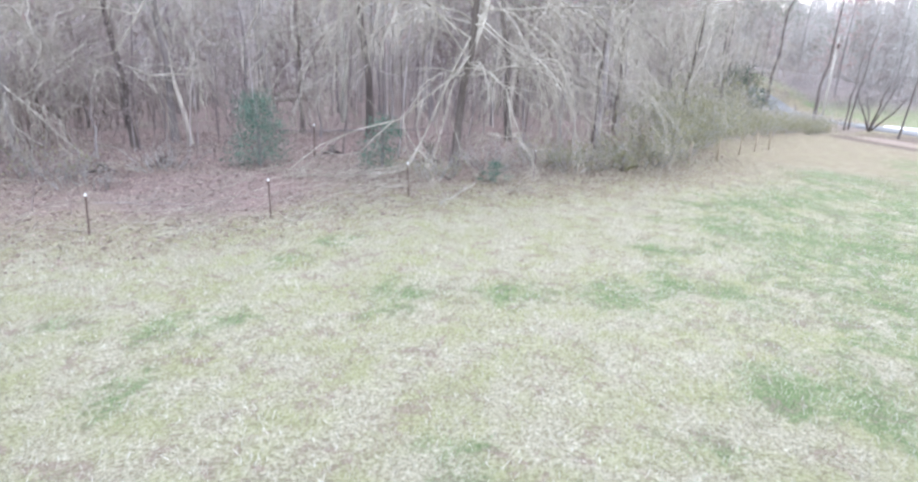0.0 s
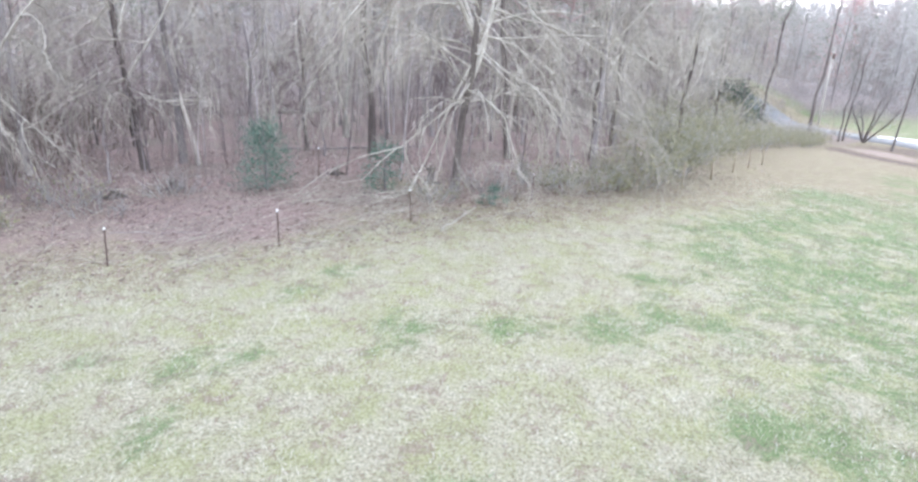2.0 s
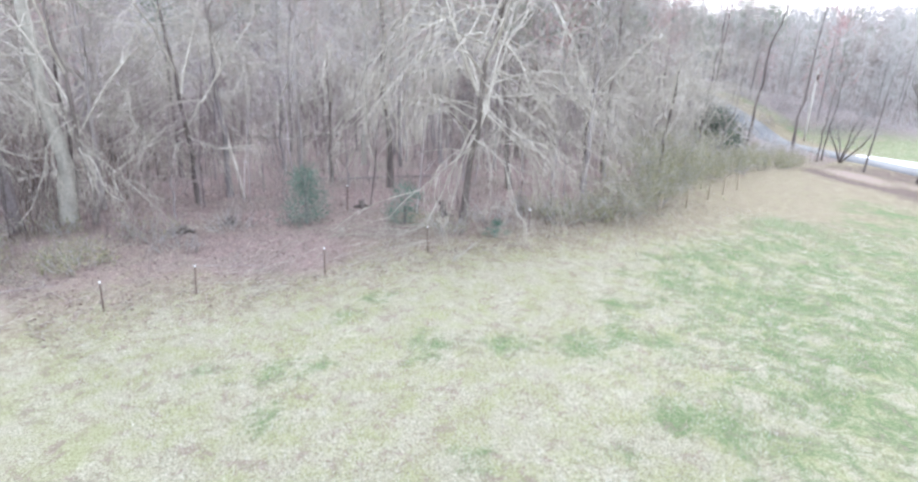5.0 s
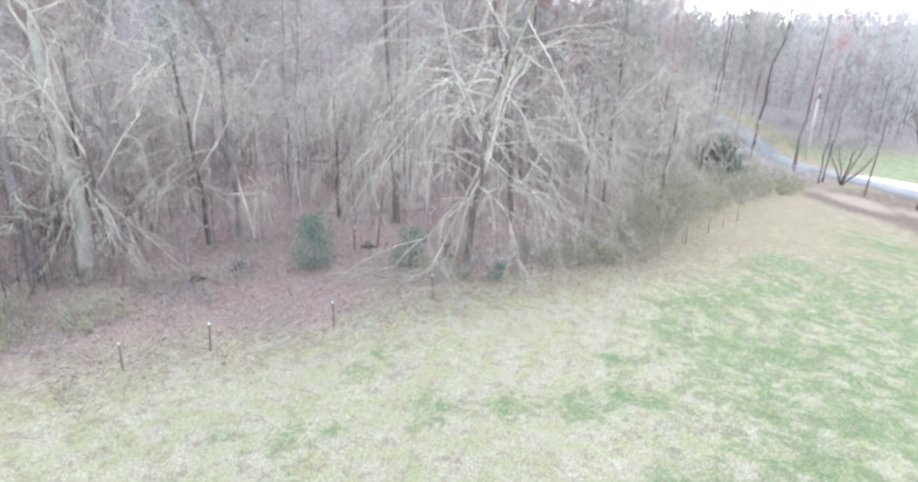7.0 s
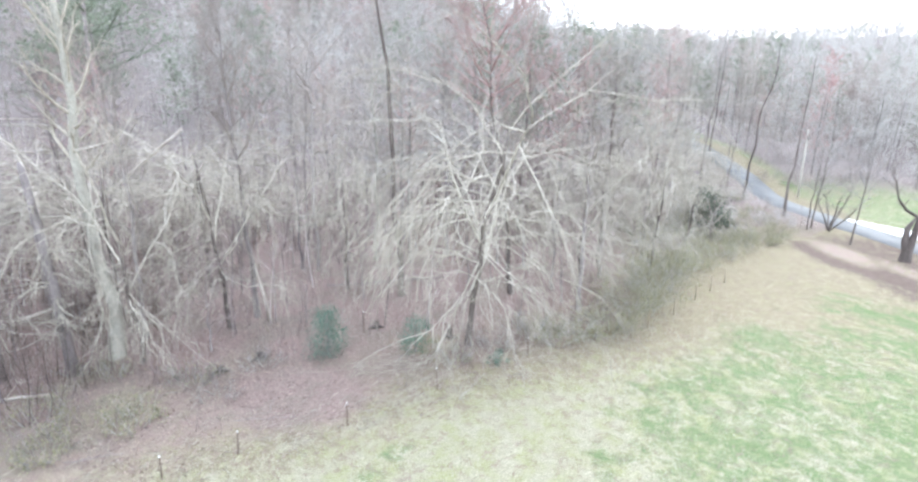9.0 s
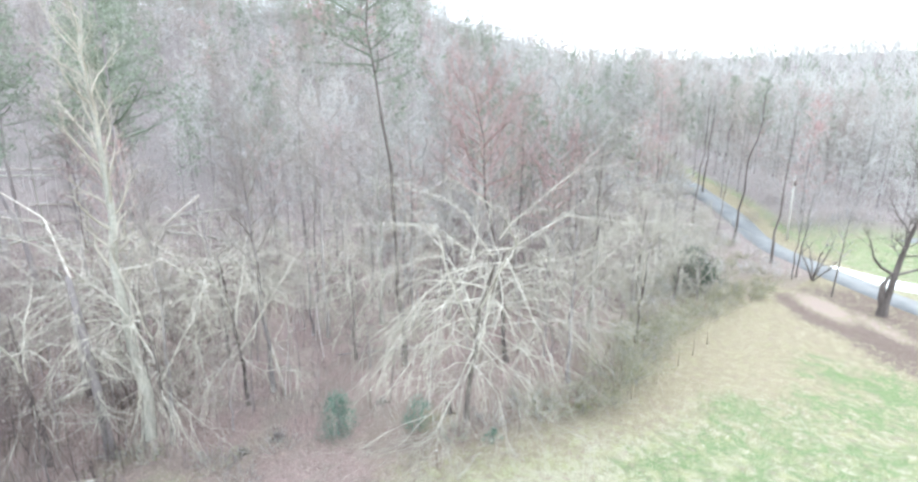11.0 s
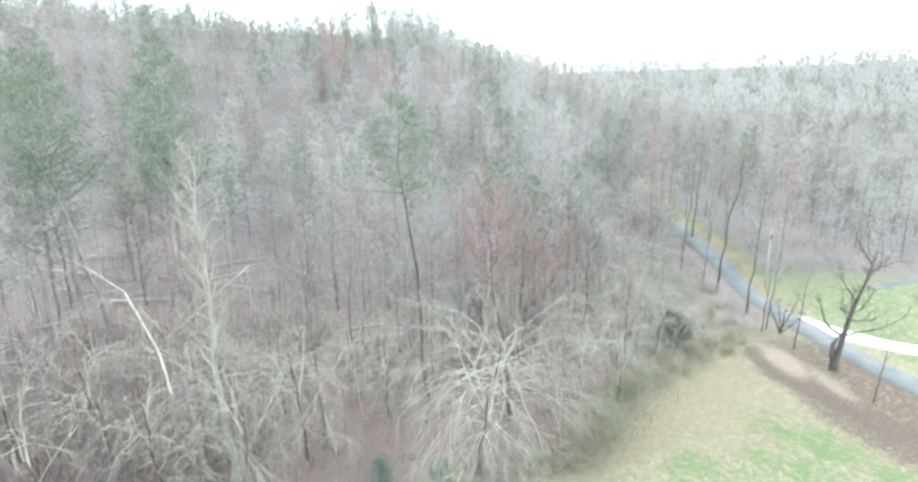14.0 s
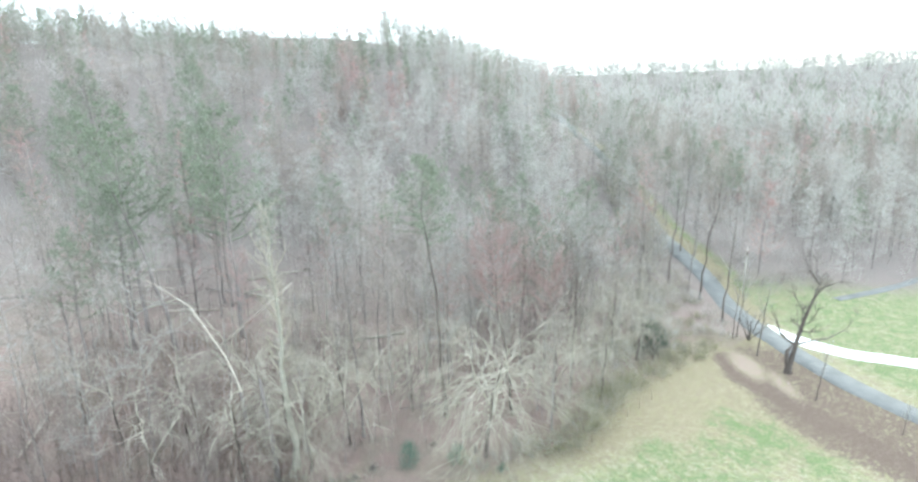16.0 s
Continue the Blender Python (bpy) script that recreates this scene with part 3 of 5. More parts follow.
# drooping, lichen-white trees that reach over the field's edge
def drooping(seed, tall, girth, reach, limbs=26, lean=(0, 0), rough=0.21, leaders=3, low=()):
    """A broad tree of several stems: limbs arch out from them and hang towards the ground. Returns trunk, limbs and twigs."""
    r = random.Random(seed)
    trunk, arms, fine = Shape(), [], Shape()
    n = 9
    pts = [Vector((lean[0] * tall * (k / 8) ** 1.4 + r.gauss(0, 0.07) * (k > 0), lean[1] * tall * (k / 8) ** 1.4 + r.gauss(0, 0.07) * (k > 0), tall * k / 8 - 0.15 * (k == 0))) for k in range(n)]
    trunk.tube(pts, [girth * (1.4 if k == 0 else 1) * (1 - 0.55 * k / 8) for k in range(n)], 8)

    def fork(p, d, ln, r0, depth, pull, hang):
        steps = (7, 5, 3, 1)[depth]
        line = limb_line(p, d, ln, steps, r, rough * (1, 1.2, 1.2, 1)[depth], pull)
        for e in line:
            e.z = max(e.z, 0.10 + 0.3 * r.random())
        if depth == 3:
            fine.blade(line[0], line[1], r0 * 2.2, r)
            return
        (arms[-1] if depth < 2 else fine).tube(line, taper(r0, max(r0 * 0.22, 0.005), steps + 1, 0.9), (5, 4, 3)[depth])
        kids = (7, 5, 4)[depth]
        for j in range(kids):
            h = (0.2 if depth == 0 else 0.12) + 0.8 * (j + r.random()) / kids
            q = min(int(h * steps), steps - 1)
            w = turned((line[q + 1] - line[q]).normalized(), r.uniform(14, 44), r)
            w.z -= hang * (0.15, 0.45, 0.85)[depth]
            fork(line[q].lerp(line[q + 1], h * steps - q), w, ln * r.uniform(0.34, 0.58) * (1.15 - 0.5 * h), max(r0 * (1 - 0.6 * h) * 0.64, 0.0062), depth + 1, pull * 0.5, hang)

    stems = [pts[4:]]
    for i in range(leaders):
        az, q = i * 2.4 + r.uniform(-0.6, 0.6), 3 + i % 3
        line = limb_line(pts[q], (math.cos(az) * 0.7, math.sin(az) * 0.7, 1), tall * r.uniform(0.45, 0.75), 5, r, 0.13, 0.15)
        arms.append(Shape())
        arms[-1].tube(line, taper(girth * r.uniform(0.42, 0.62), 0.03, 6), 6)
        stems.append(line)
    for i in range(limbs):
        g = (i + r.random()) / limbs
        arms.append(Shape())
        az = i * 2.4 + r.uniform(-0.9, 0.9)
        if i % 5 == 0:
            h = 0.3 + 0.3 * g
            start, el = pts[int(h * 8)].lerp(pts[int(h * 8) + 1], h * 8 % 1), radians(r.gauss(-8, 14))
        else:
            stem = stems[i % len(stems)]
            f = (len(stem) - 1.01) * (0.25 + 0.75 * g)
            start, el = stem[int(f)].lerp(stem[int(f) + 1], f % 1), radians(r.gauss(6 + 34 * g * g, 15))
            out = Vector((start.x - pts[6].x, start.y - pts[6].y, 0))
            if out.length > 0.5:
                az = math.atan2(out.y, out.x) + r.uniform(-1.5, 1.5)
        fork(start, (math.cos(az) * math.cos(el), math.sin(az) * math.cos(el), math.sin(el)), reach * r.uniform(0.42, 0.98), girth * (0.29 - 0.07 * g) * r.uniform(0.45, 1.1), 0, -(0.6 + 0.6 * g) * r.uniform(0.5, 1.4), 0.8)
    for az in low:
        arms.append(Shape())
        fork(pts[2].lerp(pts[4], r.random()), (math.cos(radians(az)), math.sin(radians(az)), r.uniform(-0.15, 0.3)), reach * r.uniform(0.42, 0.62), girth * r.uniform(0.18, 0.26), 0, r.uniform(-0.95, -0.65), 0.35)
    return trunk, arms, fine


WEEP = "bare tree with long drooping lichen-white branches over the field edge"
def drooping_trees(first, rows):
    for k, (x, y, tall, girth, reach, lean) in enumerate(rows, first):
        shapes = drooping(20 + k, tall, girth, reach, lean=lean, leaders=5 if k < 1 else 3, limbs=68 if k < 1 else 40 if k in (1, 2, 6) else 24, low=(-34, -52, -72, -92, -112, -138) if k < 1 else (-60, -100) if k < 3 else ())
        tree = thing("weeping_tree", x, y, WEEP, "tree", "drooping trees at the field edge")
        part("trunk", shapes[0].mesh("trunk", BARK_DARK), tree)
        for arm in shapes[1]:
            part("limb", arm.mesh("limb", TWIG_PALE), tree)
        tagged(part("spray", shapes[2].mesh("spray", TWIG_LICHEN if x > -24 else TWIG_MAUVE), tree, "fine pale drooping twigs" if x > -24 else "fine brown drooping twigs"), kind="stuff")


drooping_trees(0, ((-0.1, 26.8, 13.6, 0.2, 12.2, (0.15, -0.19)), (-15.8, 28.5, 11.8, 0.15, 9.0, (-0.04, -0.12)), (-19.0, 23.6, 11.8, 0.14, 9.0, (0.0, -0.08)), (-34.5, 27.5, 11.0, 0.16, 7.2, (0.02, -0.1)), (-34.0, 19.5, 10.5, 0.15, 7.0, (0.02, -0.1)), (22.5, 51.5, 6.5, 0.13, 4.6, (0.08, -0.1)), (-25.5, 21.5, 10.5, 0.15, 8.2, (0.02, -0.1)), (15.0, 39.5, 9.0, 0.14, 5.2, (0.02, -0.15)), (19.5, 55.0, 10.0, 0.14, 5.8, (0, -0.1)), (8.5, 36.0, 10.0, 0.14, 6.0, (0, -0.1))))
drooping_trees(10, ((-43.0, 28.0, 10.0, 0.15, 6.8, (0, -0.1)), (-28.0, 33.5, 9.5, 0.14, 6.6, (0, -0.05)), (-9.5, 36.0, 9.0, 0.13, 5.4, (0, -0.05)), (-23.5, 29.5, 10.0, 0.14, 7.4, (0.02, -0.06)), (-31.0, 24.0, 10.0, 0.14, 7.6, (0, -0.06)), (-38.5, 35.0, 10.0, 0.14, 7.2, (0, -0.06)), (-51.0, 33.0, 10.0, 0.14, 7.2, (0, -0.06)), (-20.5, 36.5, 9.5, 0.13, 6.4, (0, -0.05)), (24.5, 57.5, 6.0, 0.12, 4.4, (0.05, -0.05))))


broad = []
for k, (x, y, size) in enumerate(((10.9, 39.5, 1.0), (16.5, 46.5, 1.05), (25.0, 51.5, 0.6), (24.5, 63.5, 1.1), (8.5, 50.0, 1.05), (15.5, 58.5, 1.15), (19.5, 72.0, 1.15), (20.5, 54.5, 1.0), (12.5, 75.0, 1.2), (21.0, 86.0, 1.25), (31.5, 82.0, 1.0), (9.0, 87.0, 1.25), (6.5, 36.5, 0.85), (27.5, 67.0, 0.9), (30.5, 75.5, 0.95), (14.5, 66.0, 1.1), (3.5, 58.0, 1.1), (25.5, 80.0, 1.1), (33.0, 86.0, 0.9), (-10.5, 52.0, 1.0), (-3.0, 52.5, 1.0), (35.0, 97.0, 1.1), (-14.5, 41.0, 0.95), (-21.5, 45.5, 1.05), (-29.0, 42.5, 0.95), (-37.0, 44.0, 1.1), (2.5, 43.0, 0.85), (-17.0, 66.0, 1.1), (-31.0, 56.5, 1.1), (-12.0, 73.0, 1.2), (1.0, 68.0, 1.2), (9.5, 76.0, 1.2))):
    if k < 4:
        shapes = drooping(60 + k, 9.0, 0.13, 6.4, limbs=16, leaders=4)
        tree = thing("spreading_tree", x, y, "broad bare tree with pale tangled twigs", "tree", "broad trees behind the field edge")
        part("trunk", shapes[0].mesh("trunk", BARK_GREY), tree)
        for arm in shapes[1]:
            part("limb", arm.mesh("limb", TWIG_PALE), tree)
        tagged(part("spray", shapes[2].mesh("spray", TWIG_LICHEN), tree, "fine pale grey twigs"), kind="stuff")
        tree.matrix_world = tree.matrix_world @ Matrix.Scale(size, 4)
        broad.append(tree)
    else:
        copy_thing(broad[k % 4], Matrix.Identity(4)).matrix_basis = pose(x, y, ground_z(x, y), 0, 0, 67 * k) @ Matrix.Scale(size, 4)

for k, (x, y, tall, girth, lean, bark, bare) in enumerate(((7.8, 32.1, 17, 0.17, (0.01, 0), BARK_GREY, 0.35), (-14.6, 30.2, 20, 0.18, (-0.04, 0), BARK_GREY, 0.4), (-20.6, 27.0, 17, 0.15, (0, 0), BARK_GREY, 0.35), (11.6, 43.0, 18, 0.18, (0.02, 0), BARK_DARK, 0.35), (-8.5, 44.0, 22, 0.2, (0.02, 0), BARK_PALE, 0.4), (-2.0, 45.0, 21, 0.2, (-0.02, 0), BARK_GREY, 0.4), (5.0, 50.0, 22, 0.2, (0.03, 0), BARK_DARK, 0.4))):
    place_tree("bare_tree", x, y, grow(random.Random(130 + k), tall, girth, bare=bare, limbs=24, reach=0.17, rise=44, pull=0.4, lean=lean, subs=7, twigs=9, wander=0.16, fine=1.5), (bark, TWIG_BROWN), "tall bare tree with %s bark behind the fence" % ("pale" if bark is BARK_PALE else "dark" if bark is BARK_DARK else "grey"), group="tall trees near the fence")


def pine(seed, tall, girth, lean=(0, 0), green=0.62, spread=0.13, clumps=26):
    r = random.Random(seed)
    trunk, crown, pts, ends = grow(r, tall, girth, bare=green, limbs=clumps, reach=spread, rise=12, pull=0.25, lean=lean, subs=6, twigs=1, profile="cone")
    for e in ends:
        for _ in range(5):
            d = Vector((r.gauss(0, 1), r.gauss(0, 1), r.gauss(0.4, 0.8))).normalized() * r.uniform(0.25, 0.6)
            b = e + Vector((r.gauss(0, 0.28), r.gauss(0, 0.28), r.gauss(0, 0.16)))
            crown.blade(b, b + d, 0.12, r)
    return trunk, crown


place_tree("pine_tree", -5.2, 34.9, pine(31, 33, 0.22, (-0.06, 0.0), 0.68, 0.19, 34), (BARK_DARK, NEEDLE), "tall pine with dark trunk and thin green top", group="pines", crown_label="thin green needle crown")

place_tree("pine_tree", -51.0, 55.0, pine(36, 37, 0.34, (-0.25, 0.0), 0.6, 0.15, 34), (BARK_GREY, NEEDLE), "tall leaning pine with green top", group="pines", crown_label="green needle crown")
t, c, _, _ = grow(random.Random(33), 23, 0.20, bare=0.58, limbs=30, reach=0.22, rise=22, pull=0.5, lean=(-0.12, 0), subs=7, twigs=10, fine=1.6)
place_tree("maple_tree", 3.2, 35.5, (t, c), (BARK_DARK, TWIG_RED), "leaning dark-trunked tree with reddish budding crown", crown_label="reddish budding twigs")

t, c, _, _ = grow(random.Random(34), 17, 0.13, bare=0.5, limbs=28, reach=0.28, rise=20, pull=0.5, lean=(0.03, 0), subs=7, twigs=10, fine=1.6)
place_tree("maple_tree", 8.0, 45.5, (t, c), (BARK_GREY, TWIG_RED), "slender tree with reddish budding crown", crown_label="reddish budding twigs")

# ---- the row beside the lane ----
def fork_tree():
    """The large dark tree whose trunk splits low into two stems."""
    r = random.Random(41)
    trunk, crown, limbs = Shape(), Shape(), []
    a = [Vector(p) for p in ((0, 0, -0.2), (0.1, 0, 1.2), (0.42, 0, 2.6), (0.75, 0.1, 4.4), (1.1, 0.2, 6.0), (1.7, 0.3, 8.5), (2.5, 0.3, 11.0), (3.4, 0.4, 15.0))]
    b = [Vector(p) for p in ((0.0, 0, 0.6), (-0.3, 0.1, 2.0), (-0.3, 0.1, 3.4), (0.55, 0.1, 4.9))]
    trunk.tube(a, [0.60, 0.46, 0.32, 0.30, 0.27, 0.22, 0.15, 0.05], 9)
    trunk.tube(b, [0.34, 0.30, 0.27, 0.22], 7)
    lines = [[a[3], Vector((2.6, 0, 5.0)), Vector((5.0, -0.3, 5.6)), Vector((7.2, -0.4, 7.0)), Vector((9.0, -0.2, 9.6))], [a[3], Vector((-0.6, 0.4, 5.2)), Vector((-1.5, 0.5, 6.3)), Vector((-2.0, 0.6, 8.0)), Vector((-2.9, 0.7, 9.2))]]
    for k in range(14):
        f = 4 + 2.9 * r.random()
        s = a[int(f)].lerp(a[min(int(f) + 1, 7)], f % 1)
        lines.append(limb_line(s, (r.gauss(0, 1), r.gauss(0, 1), 0.6), r.uniform(2.5, 5), 4, r, 0.18, 0.4))
    for q, line in enumerate(lines):
        limb = Shape()
        limb.tube(line, taper(0.17 if q < 2 else 0.09, 0.02, 5), 6)
        limbs.append(limb)
        for _ in range(9):
            k = r.randrange(1, 4)
            p = line[k].lerp(line[k + 1], r.random())
            sub = limb_line(p, turned((line[k + 1] - line[k]).normalized(), 45, r), r.uniform(1, 2.4), 3, r, 0.2, 0.3)
            crown.tube(sub, taper(0.035, 0.01, 4), 4)
            for _ in range(7):
                j = r.randrange(0, 3)
                crown.tube(limb_line(sub[j].lerp(sub[j + 1], r.random()), turned((sub[j + 1] - sub[j]).normalized(), 40, r), r.uniform(0.4, 1.0), 2, r, 0.15, 0.1), [0.012, 0.008, 0.003], 3)
    return trunk, crown, limbs


shapes = fork_tree()
tree = place_tree("forked_tree", 44.0, 49.8, shapes[:2], (BARK_DARK, BARK_DARK), "large dark bare tree with forked trunk beside the lane")
for limb in shapes[2]:
    part("limb", limb.mesh("limb", BARK_DARK), tree)


def lane_tree(seed, tall, girth, lean=(0, 0), bare=0.4, limbs=14, reach=0.2):
    return grow(random.Random(seed), tall, girth, bare=bare, limbs=limbs, reach=reach, rise=40, pull=0.3, lean=lean, subs=5, twigs=6)


for k, (x, y, tall, girth, lean, bare) in enumerate(((41.0, 61.9, 11, 0.13, (0.04, 0), 0.35), (41.9, 62.6, 13, 0.13, (0.08, 0), 0.45), (42.1, 55.4, 12, 0.14, (0.08, 0.0), 0.35), (42.1, 69.3, 22, 0.26, (0.05, 0), 0.4), (42.0, 81.0, 27, 0.27, (0.12, 0.0), 0.45), (41.0, 85.0, 15, 0.16, (0.1, 0), 0.4), (43.8, 41.8, 8, 0.11, (0.12, 0), 0.35), (49.5, 33.6, 4, 0.07, (0.05, 0), 0.4), (38.0, 88.0, 24, 0.2, (0.06, 0), 0.5), (44.0, 100, 22, 0.2, (0.05, 0), 0.5))):
    place_tree("bare_tree", x, y, lane_tree(50 + k, tall, girth * 0.72, lean, bare), (BARK_DARK, TWIG_GREY), "slim dark bare tree in the row beside the lane", group="trees beside the lane", turn=0)
# a clump of several stems
t, c = Shape(), Shape()
r = random.Random(70)
for k in range(5):
    a = k * 1.25
    line = limb_line((0, 0, -0.1), (math.cos(a) * 0.55, math.sin(a) * 0.55, 1), r.uniform(4.5, 6.5), 6, r, 0.12, 0.25)
    t.tube(line, taper(0.11, 0.02, 7), 6)
    for _ in range(16):
        j = r.randrange(2, 6)
        sub = limb_line(line[j].lerp(line[j + 1], r.random()), turned((line[j + 1] - line[j]).normalized(), 45, r), r.uniform(0.8, 2), 3, r, 0.2, 0.2)
        c.tube(sub, taper(0.025, 0.006, 4), 3)
        for _ in range(5):
            q = r.randrange(3)
            c.tube(limb_line(sub[q], turned((sub[q + 1] - sub[q]).normalized(), 40, r), r.uniform(0.3, 0.8), 2, r, 0.15, 0.1), [0.01, 0.007, 0.003], 3)
place_tree("multi_stem_tree", 43.2, 61.2, (t, c), (BARK_DARK, TWIG_GREY), "small dark tree with several spreading stems beside the lane")

# ---- utility pole ----
p = thing("utility_pole", 51.1, 82.4, "pale wooden utility pole beside the lane", "utility pole")
s = Shape()
s.tube([(0, 0, -0.3), (0, 0, 5), (0, 0, 10.4), (0, 0, 10.5)], [0.17, 0.15, 0.125, 0.10], 10, tip=False, cap=True)
part("shaft", s.mesh("shaft", POLE_WOOD), p)
s = Shape()
s.tube([(0.0, -0.30, 8.9), (0, -0.30, 9.6)], [0.16, 0.16], 10, tip=False, cap=True)
can = part("transformer", s.mesh("transformer", STEEL), p, "small dark transformer can")
s = Shape()
s.box((-0.03, -0.17, 9.15), (0.03, -0.10, 9.35))
part("bracket", s.mesh("bracket", STEEL), can)

# ---- evergreens and shrubs ----
def leafy(seed, tall, wide, leaves, leaf, clumps=40, shape="cone"):
    """A trunk with a crown of many small leaves gathered in clumps."""
    r = random.Random(seed)
    trunk, crown = Shape(), Shape()
    trunk.tube([Vector((0, 0, -0.1)), Vector((0.03, 0, tall * 0.5)), Vector((0, 0.02, tall * 0.97))], [0.05 + tall * 0.012, 0.03 + tall * 0.006, 0.01], 6)
    for k in range(clumps):
        h = 0.06 + 0.92 * (k + r.random()) / clumps
        ww = wide * {"cone": 1.05 - 0.95 * h, "dome": math.sqrt(max(0.05, 1 - h * h * 0.95))}[shape]
        a = r.uniform(0, 6.28)
        q = ww * math.sqrt(r.random())
        c = Vector((math.cos(a) * q, math.sin(a) * q, h * tall))
        trunk.tube([Vector((0, 0, max(0.05, h * tall - q * 0.3))), c], [0.015, 0.004], 3)
        n = leaves // clumps
        size = 0.16 * tall * r.uniform(0.5, 1.0) ** 0.5 * 0.75
        for _ in range(n):
            b = c + Vector((r.gauss(0, size), r.gauss(0, size), r.gauss(0, size * 0.6)))
            b.z = max(b.z, 0.04)
            d = Vector((b.x, b.y, 0)).normalized() * 0.6 + Vector((r.gauss(0, 0.6), r.gauss(0, 0.6), r.gauss(0, 0.6)))
            crown.blade(b, b + d.normalized() * leaf * r.uniform(0.7, 1.3), leaf * 0.5, r)
    return trunk, crown


place_tree("holly_tree", -8.4, 24.6, leafy(80, 3.0, 1.45, 3900, 0.10, 80), (BARK_GREY, LEAF_GREEN), "young blue-green evergreen tree at the wood's edge", "evergreen")
place_tree("evergreen_bush", -3.3, 25.6, leafy(81, 2.2, 0.9, 1900, 0.10, 40, "dome"), (BARK_GREY, LEAF_GREEN), "thin dark green bush behind the fence", "bush")
place_tree("evergreen_bush", 1.6, 24.6, leafy(82, 0.9, 0.7, 900, 0.08, 14, "dome"), (BARK_GREY, LEAF_GREEN), "low dark green bush under drooping branches", "bush")
place_tree("evergreen_bush", 8.2, 28.2, leafy(84, 0.9, 0.8, 900, 0.09, 18, "dome"), (BARK_GREY, LEAF_OLIVE), "low olive-green bush at the fence", "bush")
place_tree("cedar_tree", 25.6, 54.2, leafy(83, 5.0, 2.4, 5200, 0.22, 48, "dome"), (BARK_DARK, CEDAR), "dark green cedar among leaning stems", "evergreen")


def thicket(seed, x0, y0, spread, tall, stems, leaves, leaf_mat, label):
    """A bush of many thin stems with sparse leaves."""
    r = random.Random(seed)
    stem, crown = Shape(), Shape()
    for _ in range(stems):
        a, q = r.uniform(0, 6.28), spread * math.sqrt(r.random()) * 0.6
        b = Vector((math.cos(a) * q, math.sin(a) * q, -0.05))
        ln = tall * r.uniform(0.5, 1.1)
        line = limb_line(b, (math.cos(a) * 0.5 + r.gauss(0, .25), math.sin(a) * 0.5 + r.gauss(0, .25), 1), ln, 4, r, 0.15, -0.3)
        stem.tube(line, taper(0.018, 0.005, 5), 3)
        for _ in range(7):
            j = r.randrange(1, 4)
            s = limb_line(line[j].lerp(line[j + 1], r.random()), turned((line[j + 1] - line[j]).normalized(), 50, r), ln * r.uniform(0.2, 0.45), 2, r, 0.2, -0.1)
            stem.blade(s[0], s[1], 0.017, r)
            stem.blade(s[1], s[2], 0.012, r)
            for _ in range(leaves):
                c = s[r.randrange(3)] + Vector((r.gauss(0, .12), r.gauss(0, .12), r.gauss(0, .1)))
                c.z = max(c.z, 0.03)
                crown.blade(c, c + Vector((r.gauss(0, 1), r.gauss(0, 1), r.gauss(0, 1))).normalized() * 0.12, 0.06, r)
    t = thing("thicket", x0, y0, label, "bush", "shrubs along the fence")
    part("brush", stem.mesh("brush", TWIG_GREY), t)
    part("foliage", crown.mesh("foliage", leaf_mat), t)
    return t


def thickets(first, rows):
    for k, (x, y, spread, tall, n, lv, mat) in enumerate(rows):
        label = "dense tangled shrub with sparse olive leaves" if mat is LEAF_OLIVE else "brown tangled brush at the fence" if y < 60 else "tall tangled brush on the slope beyond the lane"
        thicket(91 + first + k, x, y, spread, tall, n, lv, mat, label)


thickets(0, ((9.5, 29.6, 2.0, 2.4, 60, 5, LEAF_OLIVE), (12.0, 32.6, 2.2, 3.6, 70, 9, LEAF_OLIVE), (14.5, 36.6, 2.6, 4.4, 80, 9, LEAF_OLIVE), (16.8, 40.8, 2.6, 4.4, 90, 10, LEAF_OLIVE), (20.5, 43.8, 2.6, 1.7, 70, 6, LEAF_OLIVE), (24.0, 47.0, 2.6, 2.2, 70, 5, LEAF_OLIVE), (28.0, 51.0, 2.8, 1.7, 70, 5, LEAF_OLIVE), (32.0, 54.5, 2.6, 1.6, 70, 5, LEAF_OLIVE), (35.5, 58.0, 2.2, 1.5, 50, 5, LEAF_OLIVE), (5.5, 27.6, 1.6, 1.6, 40, 3, LEAF_OLIVE), (-16.0, 17.6, 1.8, 1.2, 40, 3, LEAF_OLIVE), (-20.5, 17.5, 2.0, 1.4, 40, 3, LEAF_OLIVE)))
